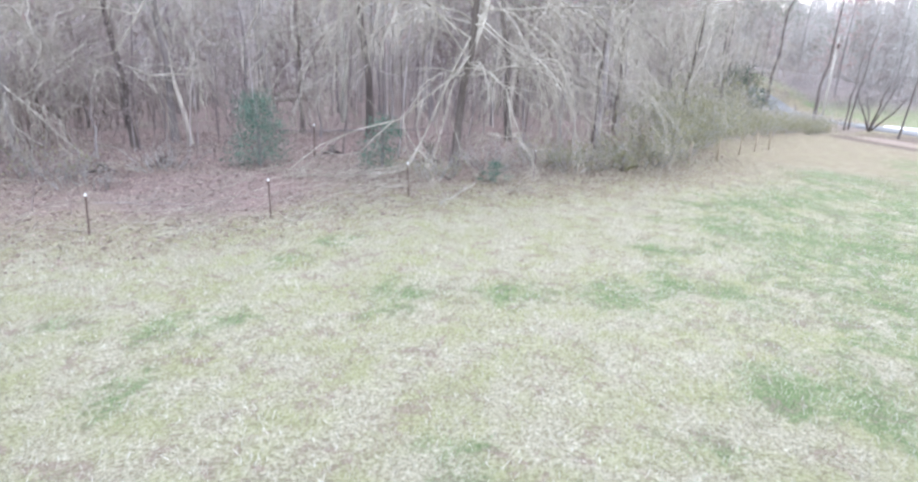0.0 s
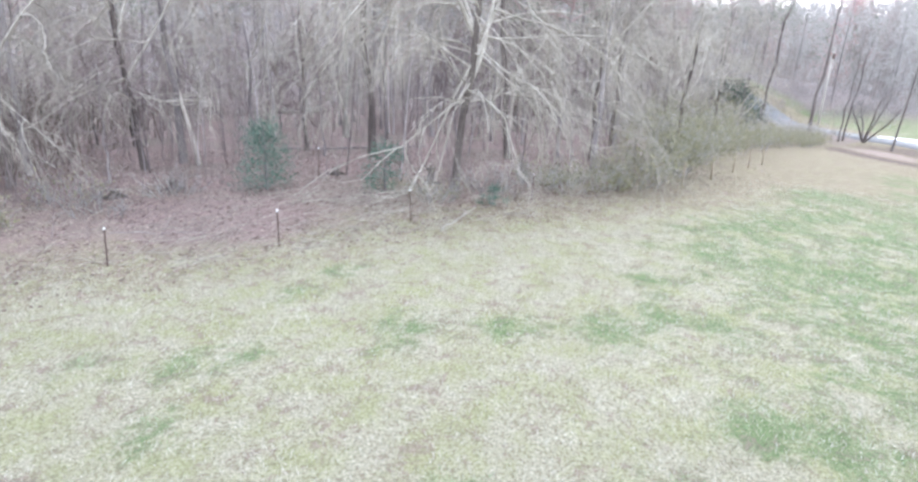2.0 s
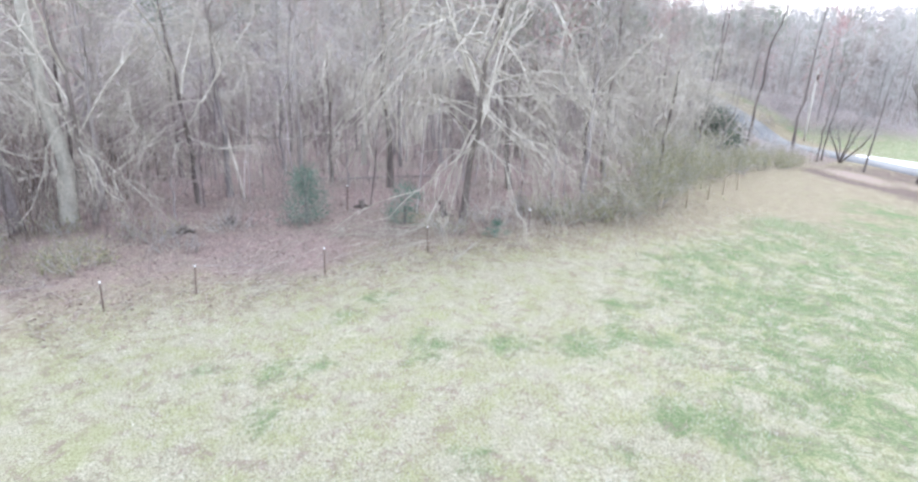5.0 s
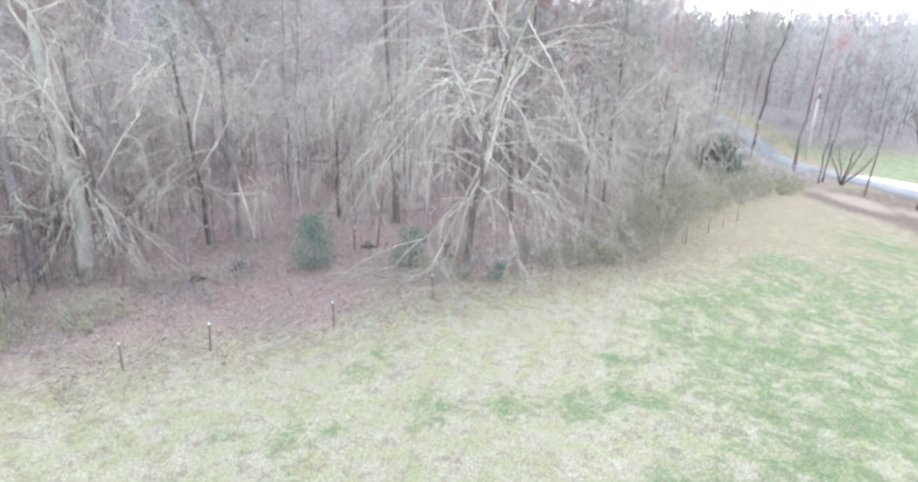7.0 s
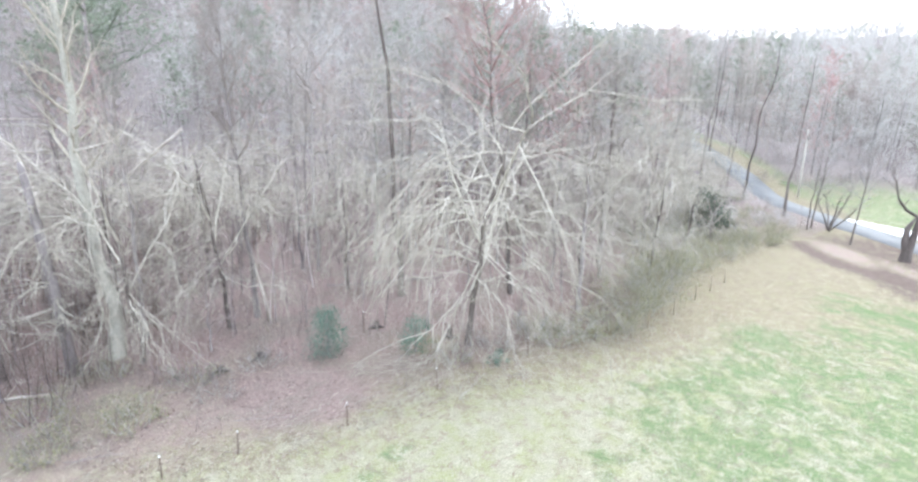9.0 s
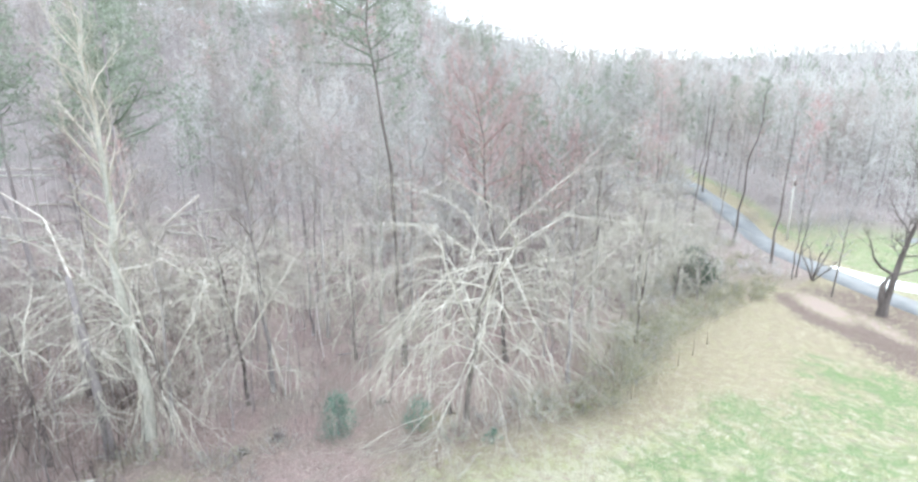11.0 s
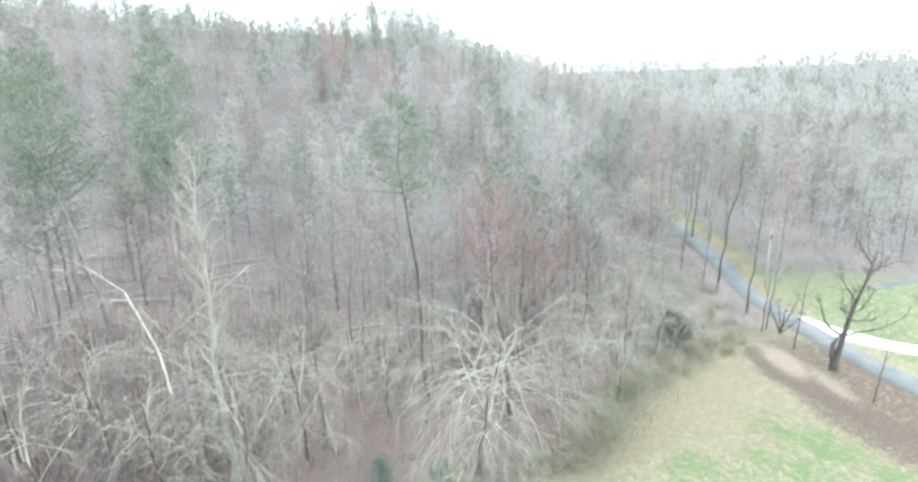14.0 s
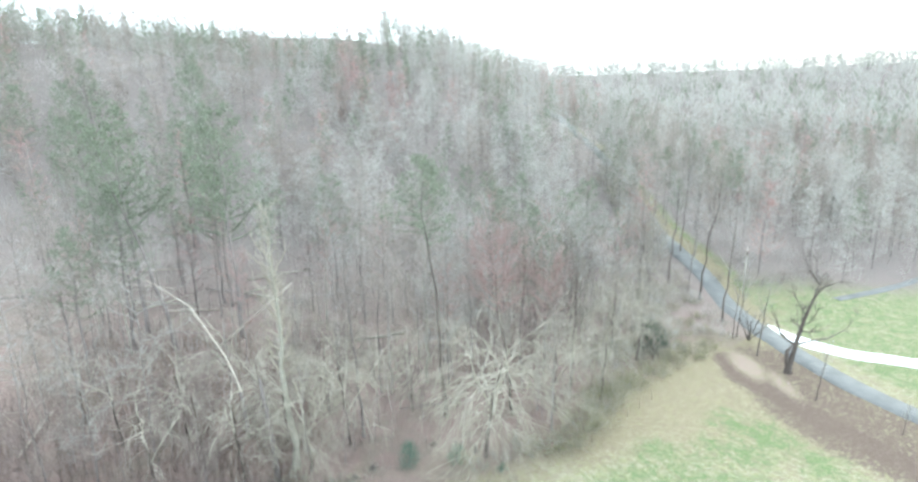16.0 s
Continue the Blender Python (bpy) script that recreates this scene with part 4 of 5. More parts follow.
thickets(12, ((-13.0, 20.0, 1.6, 1.0, 30, 1, LEAF_DEAD), (-15.2, 21.5, 1.8, 1.6, 50, 1, LEAF_OLIVE), (-18.6, 15.2, 1.8, 1.1, 50, 2, LEAF_OLIVE), (-23.5, 14.5, 2.2, 1.6, 60, 2, LEAF_OLIVE), (-12.0, 23.5, 1.6, 1.3, 40, 1, LEAF_DEAD), (-1.0, 24.6, 1.5, 1.5, 40, 1, LEAF_OLIVE), (4.2, 28.5, 1.8, 1.8, 50, 1, LEAF_OLIVE), (7.2, 28.6, 1.8, 1.8, 50, 2, LEAF_OLIVE), (-26.5, 12.5, 2.2, 1.6, 60, 2, LEAF_OLIVE), (1.5, 26.5, 1.6, 1.8, 40, 1, LEAF_DEAD), (21.5, 56.5, 2.6, 3.0, 70, 4, LEAF_OLIVE), (18.5, 50.5, 2.8, 3.8, 80, 6, LEAF_OLIVE)))
thickets(24, ((30.0, 62.0, 2.4, 1.2, 50, 4, LEAF_OLIVE), (35.0, 68.0, 2.4, 1.0, 50, 4, LEAF_OLIVE), (26.5, 53.5, 2.4, 1.8, 40, 4, LEAF_OLIVE), (31.0, 57.0, 2.2, 1.3, 40, 4, LEAF_OLIVE), (26.0, 62.5, 2.6, 2.2, 40, 3, LEAF_OLIVE), (33.5, 63.5, 2.4, 1.4, 40, 3, LEAF_OLIVE), (29.5, 69.5, 2.8, 2.4, 40, 3, LEAF_OLIVE), (37.5, 64.5, 1.8, 1.2, 36, 3, LEAF_OLIVE), (38.5, 71.0, 2.0, 1.2, 36, 3, LEAF_OLIVE), (34.0, 75.0, 2.6, 1.8, 40, 3, LEAF_OLIVE), (39.5, 79.0, 2.2, 1.4, 36, 3, LEAF_OLIVE), (36.5, 84.5, 2.8, 2.2, 40, 3, LEAF_OLIVE)))
thickets(36, ((32.5, 80.5, 2.8, 3.0, 40, 3, LEAF_OLIVE), (27.5, 76.0, 2.8, 3.4, 40, 3, LEAF_OLIVE), (-21.8, 22.8, 1.6, 1.2, 36, 1, LEAF_OLIVE), (-19.8, 22.2, 1.5, 1.1, 36, 1, LEAF_OLIVE), (50.5, 89.0, 4.0, 3.2, 50, 2, LEAF_DEAD), (54.5, 87.5, 4.2, 3.0, 50, 2, LEAF_DEAD), (59.0, 88.0, 4.2, 3.4, 50, 2, LEAF_DEAD), (64.0, 89.0, 4.2, 3.0, 50, 2, LEAF_DEAD), (69.0, 90.5, 4.2, 3.6, 50, 2, LEAF_DEAD), (52.0, 95.0, 4.5, 4.2, 50, 2, LEAF_DEAD), (57.0, 95.5, 4.5, 4.2, 50, 2, LEAF_DEAD), (62.5, 96.0, 4.5, 4.0, 50, 2, LEAF_DEAD)))
thickets(51, ((-27.5, 31.5, 1.8, 2.2, 50, 9, LEAF_DEAD), (-29.5, 34.5, 2.0, 2.6, 50, 9, LEAF_DEAD), (-25.6, 29.0, 1.4, 1.5, 36, 7, LEAF_DEAD)))
thickets(48, ((68.0, 97.0, 4.5, 4.4, 50, 2, LEAF_DEAD), (50.0, 101.0, 4.5, 4.4, 50, 2, LEAF_DEAD), (56.0, 102.0, 4.5, 4.4, 50, 2, LEAF_DEAD)))

# ---- fallen and broken wood ----
def fallen(name, a, b, r0, r1, mat, label, stubs=3, seed=0):
    """A log from a to b (heights over the ground)."""
    r = random.Random(seed)
    A = Vector((a[0], a[1], ground_z(a[0], a[1]) + a[2]))
    B = Vector((b[0], b[1], ground_z(b[0], b[1]) + b[2]))
    s = Shape()
    n = 7
    pts = [A.lerp(B, k / (n - 1)) - A + Vector((r.gauss(0, 0.03), r.gauss(0, 0.03), r.gauss(0, 0.03))) for k in range(n)]
    s.tube(pts, [q * r.uniform(0.93, 1.07) for q in taper(r0, r1, n)], 8, tip=False, cap=True)
    ob = new(name)
    ob.matrix_world = Matrix.Translation(A)
    tagged(ob, label, "log", "fallen wood")
    part("trunk", s.mesh("trunk", mat), ob)
    for _ in range(stubs):
        k = r.randrange(1, n - 1)
        c = Shape()
        c.tube(limb_line(pts[k], (r.gauss(0, 1), r.gauss(0, 1), 0.8), r.uniform(0.5, 1.6), 3, r, 0.15, 0), taper(r1 * 0.5, 0.01, 4), 5)
        part("branch_stub", c.mesh("branch_stub", mat), ob)
    return ob


LOG = "fallen tree trunk lying on brown leaf litter"
fallen("fallen_log", (-22.2, 58.2, 0.2), (-14.2, 60.9, 0.3), 0.26, 0.2, BARK_PALE, LOG, 2, 1)
fallen("fallen_log", (-11.5, 36.8, 0.05), (-2, 38.8, 0.1), 0.065, 0.04, BARK_GREY, LOG, 2, 2)
fallen("fallen_log", (-48.3, 78.8, 0.35), (-34.5, 75.0, 0.2), 0.19, 0.13, BARK_PALE, LOG, 3, 3)
fallen("fallen_log", (-51.9, 85.3, 0.3), (-39.8, 92.0, 0.3), 0.2, 0.12, BARK_PALE, LOG, 3, 4)
fallen("fallen_log", (-50.5, 79.0, 0.3), (-43.0, 84.5, 0.5), 0.2, 0.12, BARK_PALE, LOG, 3, 5)
fallen("fallen_log", (-56, 62, 0.3), (-47, 58, 1.5), 0.14, 0.07, BARK_GREY, LOG, 3, 6)
fallen("dead_tree", (-13.5, 29.6, 0.0), (-15.0, 31.0, 4.6), 0.13, 0.09, WOOD_DEAD, "broken dead trunk leaning among branches", 1, 7)
fallen("dead_tree", (-28.6, 30.0, 0.0), (-28.85, 30.25, 6.0), 0.26, 0.22, BARK_GREY, "standing stub of a snapped tree", 2, 8)
snap = new("snapped_tree")
snap.matrix_world = pose(-28.8, 30.2, ground_z(-28.8, 30.2))
tagged(snap, "long barkless dead tree top snapped over beside its stub", "log", "fallen wood")
s = Shape()
s.tube([Vector(p) for p in ((0.0, 0.0, 5.8), (-2.0, 2.9, 6.6), (-5.0, 7.0, 7.3), (-10.0, 12.8, 8.3), (-16.0, 19.6, 9.6), (-24, 23.8, 12.0), (-37, 27.8, 15.2))], [0.13, 0.13, 0.125, 0.12, 0.11, 0.09, 0.05], 8)
part("trunk", s.mesh("trunk", WOOD_DEAD), snap)
r = random.Random(44)
for k in range(9):
    s = Shape()
    f = r.uniform(0.25, 0.95)
    line = limb_line((-16 * f, 19.6 * f, 6.2 + 3.2 * f), (-0.7 + r.gauss(0, 0.6), 0.8 + r.gauss(0, 0.6), r.gauss(0, 0.5)), r.uniform(2.5, 6), 4, r, 0.15, -0.3)
    s.tube(line, taper(0.07, 0.015, 5), 5)
    for _ in range(5):
        j = r.randrange(1, 4)
        s.tube(limb_line(line[j], turned((line[j + 1] - line[j]).normalized(), 40, r), r.uniform(0.8, 2.2), 2, r, 0.15, -0.2), [0.03, 0.02, 0.006], 3)
    part("branch", s.mesh("branch", BARK_PALE), snap)
fallen("dead_tree", (-44, 55, 0.3), (-31.5, 57.3, 10.6), 0.18, 0.16, WOOD_DEAD, "broken dead trunk leaning among branches", 2, 9)
fallen("fallen_log", (-32, 26, 0.2), (-25, 33, 1.2), 0.18, 0.12, WOOD_DEAD, LOG, 2, 10)



def stump(x, y, tall, label):
    """A rotten, splintered stump with roots."""
    r = random.Random(int(x * 10))
    t = thing("tree_stump", x, y, label, "stump")
    s = Shape()
    s.tube([(0, 0, -0.1), (0.02, 0, tall * 0.4), (0.06, 0.02, tall * 0.75)], [0.24, 0.17, 0.15], 9, tip=False, cap=True)
    part("bole", s.mesh("bole", BARK_DARK), t)
    for k in range(5):
        a = k * 1.26 + r.uniform(-0.3, 0.3)
        c = Shape()
        c.tube([Vector((math.cos(a) * 0.1, math.sin(a) * 0.1, 0.15)), Vector((math.cos(a) * 0.35, math.sin(a) * 0.35, 0.05)), Vector((math.cos(a) * 0.7, math.sin(a) * 0.7, -0.03))], [0.09, 0.06, 0.02], 5)
        part("root", c.mesh("root", BARK_DARK), t)
    for k in range(4):
        a = k * 1.6
        c = Shape()
        c.tube(limb_line((0.1 * math.cos(a), 0.1 * math.sin(a), tall * 0.65), (0.5 * math.cos(a), 0.5 * math.sin(a), 1), tall * r.uniform(0.3, 0.6), 3, r, 0.15, 0), [0.07, 0.05, 0.03, 0.01], 5)
        part("splinter", c.mesh("splinter", BARK_DARK), t)


stump(-1.3, 27.6, 1.0, "dark rotten tree stump with splintered top")
stump(-6.2, 28.8, 0.5, "low dark stump in leaf litter")
stump(-14.0, 22.6, 0.4, "low dark stump in leaf litter")
stump(-12.4, 24.3, 0.4, "low dark stump in leaf litter")
BRANCH = "fallen bare branch lying at the wood's edge"
fallen("fallen_branch", (-0.6, 20.9, 0.06), (0.8, 23.0, 0.35), 0.028, 0.012, BARK_PALE, BRANCH, 3, 21)
fallen("fallen_branch", (-23.3, 30.6, 0.7), (-20.3, 28.5, 0.08), 0.07, 0.03, WOOD_DEAD, BRANCH, 2, 22)
fallen("fallen_branch", (-11.5, 17.9, 0.04), (-8.6, 18.6, 0.1), 0.014, 0.007, BARK_GREY, BRANCH, 2, 24)
fallen("fallen_branch", (-17.5, 14.6, 0.05), (-15.2, 15.2, 0.3), 0.02, 0.01, BARK_GREY, BRANCH, 2, 25)
fallen("fallen_log", (-26, 19.0, 0.12), (-21.5, 19.8, 0.15), 0.11, 0.08, WOOD_DEAD, LOG, 2, 26)
for k, (x0, y0, x1, y1, lift) in enumerate(((-93.7, 98.7, -80.3, 104.3, 0.8), (-92, 97, -78, 101, 0.6), (-74.8, 88.3, -68.1, 90.6, 0.3), (-75.5, 87.2, -67, 89.3, 0.5), (-87.5, 89.5, -81.1, 86.6, 0.3), (-93.7, 70.4, -87.1, 75.4, 1.9), (-78.5, 77.9, -64.4, 80.2, 2.4), (-72.2, 72.8, -56.4, 73.6, 1.0), (-58, 80, -46, 79, 0.5), (-53.8, 25.4, -57.4, 35.6, 0.4), (-66, 66, -60, 78, 1.6), (-82, 84, -70, 79, 2.2), (-61, 70, -50, 72, 0.6))):
    fallen("fallen_log", (x0, y0, lift), (x1, y1, 0.25), 0.2, 0.09, (WOOD_DEAD, BARK_PALE, BARK_GREY)[k % 3], LOG, 5, 27 + k)

# ---- the wood behind: repeats of a few kinds of tree ----
kinds = []
for k in range(8):
    r = random.Random(200 + k)
    tall = (21, 24, 18, 26, 15, 22, 19, 12)[k]
    shapes = grow(r, tall, 0.05 + tall * 0.0034, bare=(0.30, 0.36, 0.26, 0.38, 0.2, 0.3, 0.28, 0.16)[k], limbs=19, reach=0.2 if k in (1, 3, 6) else 0.24, rise=36 if k in (1, 3, 6) else 16, pull=0.4 if k in (1, 3, 6) else 0.15, wander=0.22 if k in (1, 3, 6) else 0.28, lean=(r.gauss(0, .04), r.gauss(0, .04)), subs=6, twigs=10, sides=5, fine=1.9, joints=2, light=True)
    kinds.append((shapes[0].mesh("trunk", (BARK_GREY, BARK_GREY, BARK_GREY, BARK_PALE, BARK_DARK, BARK_GREY, BARK_GREY, BARK_GREY)[k]), shapes[1].mesh("crown", TWIG_RED if k == 6 else TWIG_GREY if k in (3, 0) else TWIG_MAUVE if k in (4, 7) else TWIG_BROWN), tall))
r = random.Random(5)
taken = [(7.8, 32.1), (-14.6, 30.2), (-20.6, 27.0), (11.6, 43.0), (-8.5, 44.0), (-2.0, 45.0), (5.0, 50.0), (-20.9, 24.3), (-22.2, 22.3), (0.6, 23.5), (-13.8, 27), (-5.3, 35.8), (3.2, 35.5), (-8.4, 24.6), (-19.5, 21.5)]
protos, count, tries = {}, 0, 0
while count < 88 and tries < 6000:
    tries += 1
    x, y = r.uniform(-72, 44), r.uniform(14, 80)
    w = float(woods(x, y))
    if w < 6 or (w < 17 and r.random() < 0.8):
        continue
    rd, _ = from_line(x, y, ROAD)
    if float(rd) < 5 or any((x - a) ** 2 + (y - b) ** 2 < 6.5 for a, b in taken) or -22 < x < -12 and 54 < y < 65 or x > 0.415 * y or (-10.5 < x < -5.8 and y < 44) or float(from_line(x, y, [(-26, 27), (-46, 52), (-74, 78)])[0]) < 5 or float(from_line(x, y, [(-19, 30), (-33, 58), (-46, 84)])[0]) < 4.5 or (x < -14 and y < 46 and r.random() < 0.75):
        continue
    if -18 < x < 22 and y < 62 and r.random() < 0.45:
        continue
    taken.append((x, y))
    k = r.choice((2, 4, 7, 0, 6)) if w < 14 else r.randrange(8)
    m = pose(x, y, ground_z(x, y), 0, 0, r.uniform(0, 360)) @ Matrix.Scale(r.uniform(0.8, 1.15), 4)
    if k not in protos:
        t = new("bare_tree")
        tagged(t, "slender leafless tree with grey bark standing in leaf litter", "tree", "trees of the wood")
        part("trunk", kinds[k][0], t)
        part("crown", kinds[k][1], t)
        t.matrix_world = m
        protos[k] = t
    else:
        c = copy_thing(protos[k], Matrix.Identity(4))
        c.matrix_basis = m
    count += 1

# trees that close over the lane where it climbs
for k in range(24):
    y = 98 + 2.8 * k
    x = (43.2 if y < 125 else 43.6) + (-2.6 - 8 * ((k * 0.618) % 1) if k % 4 else 3.4)
    copy_thing(protos[(1, 5, 0, 3)[k % 4]], Matrix.Identity(4)).matrix_basis = pose(x, y, ground_z(x, y), 0, 0, 77 * k) @ Matrix.Scale(0.75 + 0.25 * ((k * 0.37) % 1), 4)

# small twiggy trees filling in under the tall ones
low = []
for k in range(4):
    q = random.Random(400 + k)
    sh = grow(q, (5.5, 7, 8, 6.5)[k], 0.06, bare=0.12, limbs=20, reach=0.3, rise=30, pull=0.25, lean=(q.gauss(0, .06), q.gauss(0, .06)), subs=7, twigs=7, sides=5, wander=0.2, fine=1.4, joints=2, light=True)
    low.append((sh[0].mesh("trunk", BARK_GREY), sh[1].mesh("crown", TWIG_MAUVE)))
protos, count, tries = {}, 0, 0
while count < 58 and tries < 4000:
    tries += 1
    x, y = r.uniform(-48, 34), r.uniform(18, 62)
    w = float(woods(x, y))
    if w < 4.5 or w > 34 or float(from_line(x, y, [(-26, 27), (-46, 52)])[0]) < 3.5 or x > 0.415 * y or (w < 15 and x > -24 and r.random() < 0.6) or (x > -24 and r.random() < 0.4) or (w < 8 and -15 < x < -3) or any((x - a) ** 2 + (y - b) ** 2 < 4 for a, b in taken):
        continue
    taken.append((x, y))
    k = count % 4
    m = pose(x, y, ground_z(x, y), 0, 0, r.uniform(0, 360)) @ Matrix.Scale(r.uniform(0.8, 1.2), 4)
    if k not in protos:
        t = tagged(new("sapling"), "small twiggy bare tree in the undergrowth", "tree", "small trees of the wood")
        part("trunk", low[k][0], t)
        part("crown", low[k][1], t)
        t.matrix_world = m
        protos[k] = t
    else:
        copy_thing(protos[k], Matrix.Identity(4)).matrix_basis = m
    count += 1

# pines scattered through the wood
PINES_NEAR = ((-58, 44, 1.0), (-42, 60, 1.72), (-60, 62, 1.75), (-50, 74, 1.5), (-72, 80, 1.5), (-58, 55, 1.2), (-30, 78, 1.1), (8, 62, 0.95), (14, 70, 1.0), (3, 75, 1.0), (-52, 75, 1.2), (20, 84, 1.0), (-66, 68, 1.1), (62, 118, 0.9), (0, 96, 0.95), (7, 88, 1.0))
PINES_LEFT = ((-80, 128, 1.5), (-70, 100, 1.3), (-90, 95, 1.4), (-112, 122, 1.25), (-104, 108, 1.1), (-122, 118, 1.2), (-101, 168, 1.3), (-95, 160, 1.1), (-14, 102, 1.0), (1, 99, 0.8), (-5, 106, 0.9), (5, 150, 1.0), (-118, 140, 1.2), (-64, 82, 0.9))
PINES_FAR = ((63, 135, 0.9), (66, 128, 0.8), (-49, 207, 1.1), (-57, 185, 1.0), (38, 118, 0.8), (47.5, 126, 0.85), (39, 140, 0.8), (48.5, 146, 0.9), (37, 152, 0.8), (40, 129, 0.7), (47, 113, 0.6), (-58, 298, 1.2), (-53, 301, 1.15), (-47, 298, 1.1), (-38, 300, 1.05), (-29, 299, 1.0))
pines = None
for k, (x, y, sc) in enumerate(PINES_NEAR + PINES_LEFT + PINES_FAR):
    m = pose(x, y, ground_z(x, y), 0, 0, 70 * k) @ Matrix.Scale(sc, 4)
    if pines is None:
        pines = place_tree("pine_tree", x, y, pine(300, 23, 0.22, (0.01, 0.01), 0.42, 0.23, 28), (BARK_GREY, NEEDLE), "green pine standing among bare trees", group="pines", crown_label="green needle crown")
        pines.matrix_world = m
    else:
        copy_thing(pines, Matrix.Identity(4)).matrix_basis = m

# ---- far woods on the hill and beyond the lane ----
def far_woods():
    r = random.Random(9)
    stems, grey, brown, red, needles = Shape(), Shape(), Shape(), Shape(), Shape()
    done = 0
    while done < 1650:
        a, d = radians(r.uniform(-50, 48)), 62 + 300 * math.sqrt(r.random())
        x, y = math.sin(a) * d, math.cos(a) * d
        if x < 44 and y < 80 and x > -72 or float(from_line(x, y, [(-60, 70), (-92, 98)])[0]) < (10 if r.random() < 0.8 else 3):
            continue
        rd, rs = from_line(x, y, ROAD)
        if float(rd) < (1.5 if 108 < y < 158 else 6) or (y < 101 and 0.415 * y < x < 47) or (float(rs) < 0 and y - 0.25 * (x - 60) < 85 and x < 120):
            continue
        done += 1
        z = ground_z(x, y)
        tall = r.uniform(15, 25)
        g = r.uniform(0.07, 0.125)
        top = Vector((x + r.gauss(0, 0.6), y + r.gauss(0, 0.6), z + tall))
        base = Vector((x, y, z - 0.3))
        stems.tube([base, base.lerp(top, 0.5) + Vector((r.gauss(0, .2), r.gauss(0, .2), 0)), top], [g, g * 0.6, 0.02], 4)
        if r.random() < (0.4 if x < -60 else 0.24 if -12 < x < 30 else 0.18):
            for _ in range(170):
                h = r.uniform(0.4, 1.0)
                q = (1.08 - h) * tall * 0.28 * math.sqrt(r.random())
                b = base.lerp(top, h) + Vector((math.cos(_ * 2.4) * q, math.sin(_ * 2.4) * q, r.gauss(0, .3)))
                needles.blade(b, b + Vector((r.gauss(0, 1), r.gauss(0, 1), r.gauss(0.2, 0.6))).normalized() * 0.9, 0.26, r)
            continue
        u = r.random() + 0.25 * math.sin(x * 0.045) * math.sin(y * 0.037 + 1)
        haze = red if u < 0.03 else brown if u < (0.55 if x < -40 else 0.5 if x > 35 else 0.28) else grey
        many = 42 if d < 200 else 30
        for _ in range(many):
            h = r.uniform(0.1, 0.98)
            b = base.lerp(top, h)
            el = radians(r.uniform(25, 70))
            az = _ * 2.4
            ln = tall * 0.26 * r.uniform(0.5, 1.1) * (1.2 - 0.7 * h)
            e = b + Vector((math.cos(az) * math.cos(el), math.sin(az) * math.cos(el), math.sin(el))) * ln
            haze.blade(b, e, 0.07 + d * 0.00025, r)
            for _k in range(6 if d < 200 else 4):
                c = b.lerp(e, r.uniform(0.2, 1))
                haze.blade(c, c + Vector((r.gauss(0, 1), r.gauss(0, 1), r.gauss(0.5, 0.7))).normalized() * ln * 0.6, 0.05 + d * 0.0006, r)
    done = 0
    while done < 4500:
        a, d = radians(r.uniform(-50, 48)), 55 + 290 * math.sqrt(r.random())
        x, y = math.sin(a) * d, math.cos(a) * d
        rd, rs = from_line(x, y, ROAD)
        if float(rd) < (2 if 108 < y < 158 else 5) or (y < 101 and 0.415 * y < x < 47) or (float(rs) < 0 and y - 0.25 * (x - 60) < 84 and x < 120) or float(woods(x, y)) < 8 and x < 45:
            continue
        done += 1
        z = ground_z(x, y)
        haze = brown if done % 2 else grey
        ramp_far = max(0.0, d - 170) / 150
        for k in range(11):
            b = Vector((x + r.gauss(0, 1.0), y + r.gauss(0, 1.0), z + r.uniform(0, 1.5 + 3 * ramp_far)))
            haze.blade(b, b + Vector((r.gauss(0, .6), r.gauss(0, .6), 1)).normalized() * r.uniform(1, 2.8) * (1 + ramp_far * 1.5), 0.05 + d * 0.00035, r)
    ob = new("far_woods")
    tagged(ob, "hazy grey leafless woodland covering the far hillside", "woodland", kind="stuff")
    for nm, sh, mat in (("stems", stems, BARK_GREY), ("twigs", grey, TWIG_GREY), ("brown_twigs", brown, TWIG_BROWN), ("red_twigs", red, TWIG_RED), ("needles", needles, NEEDLE)):
        tagged(part(nm, sh.mesh(nm, mat), ob), kind="stuff")


far_woods()


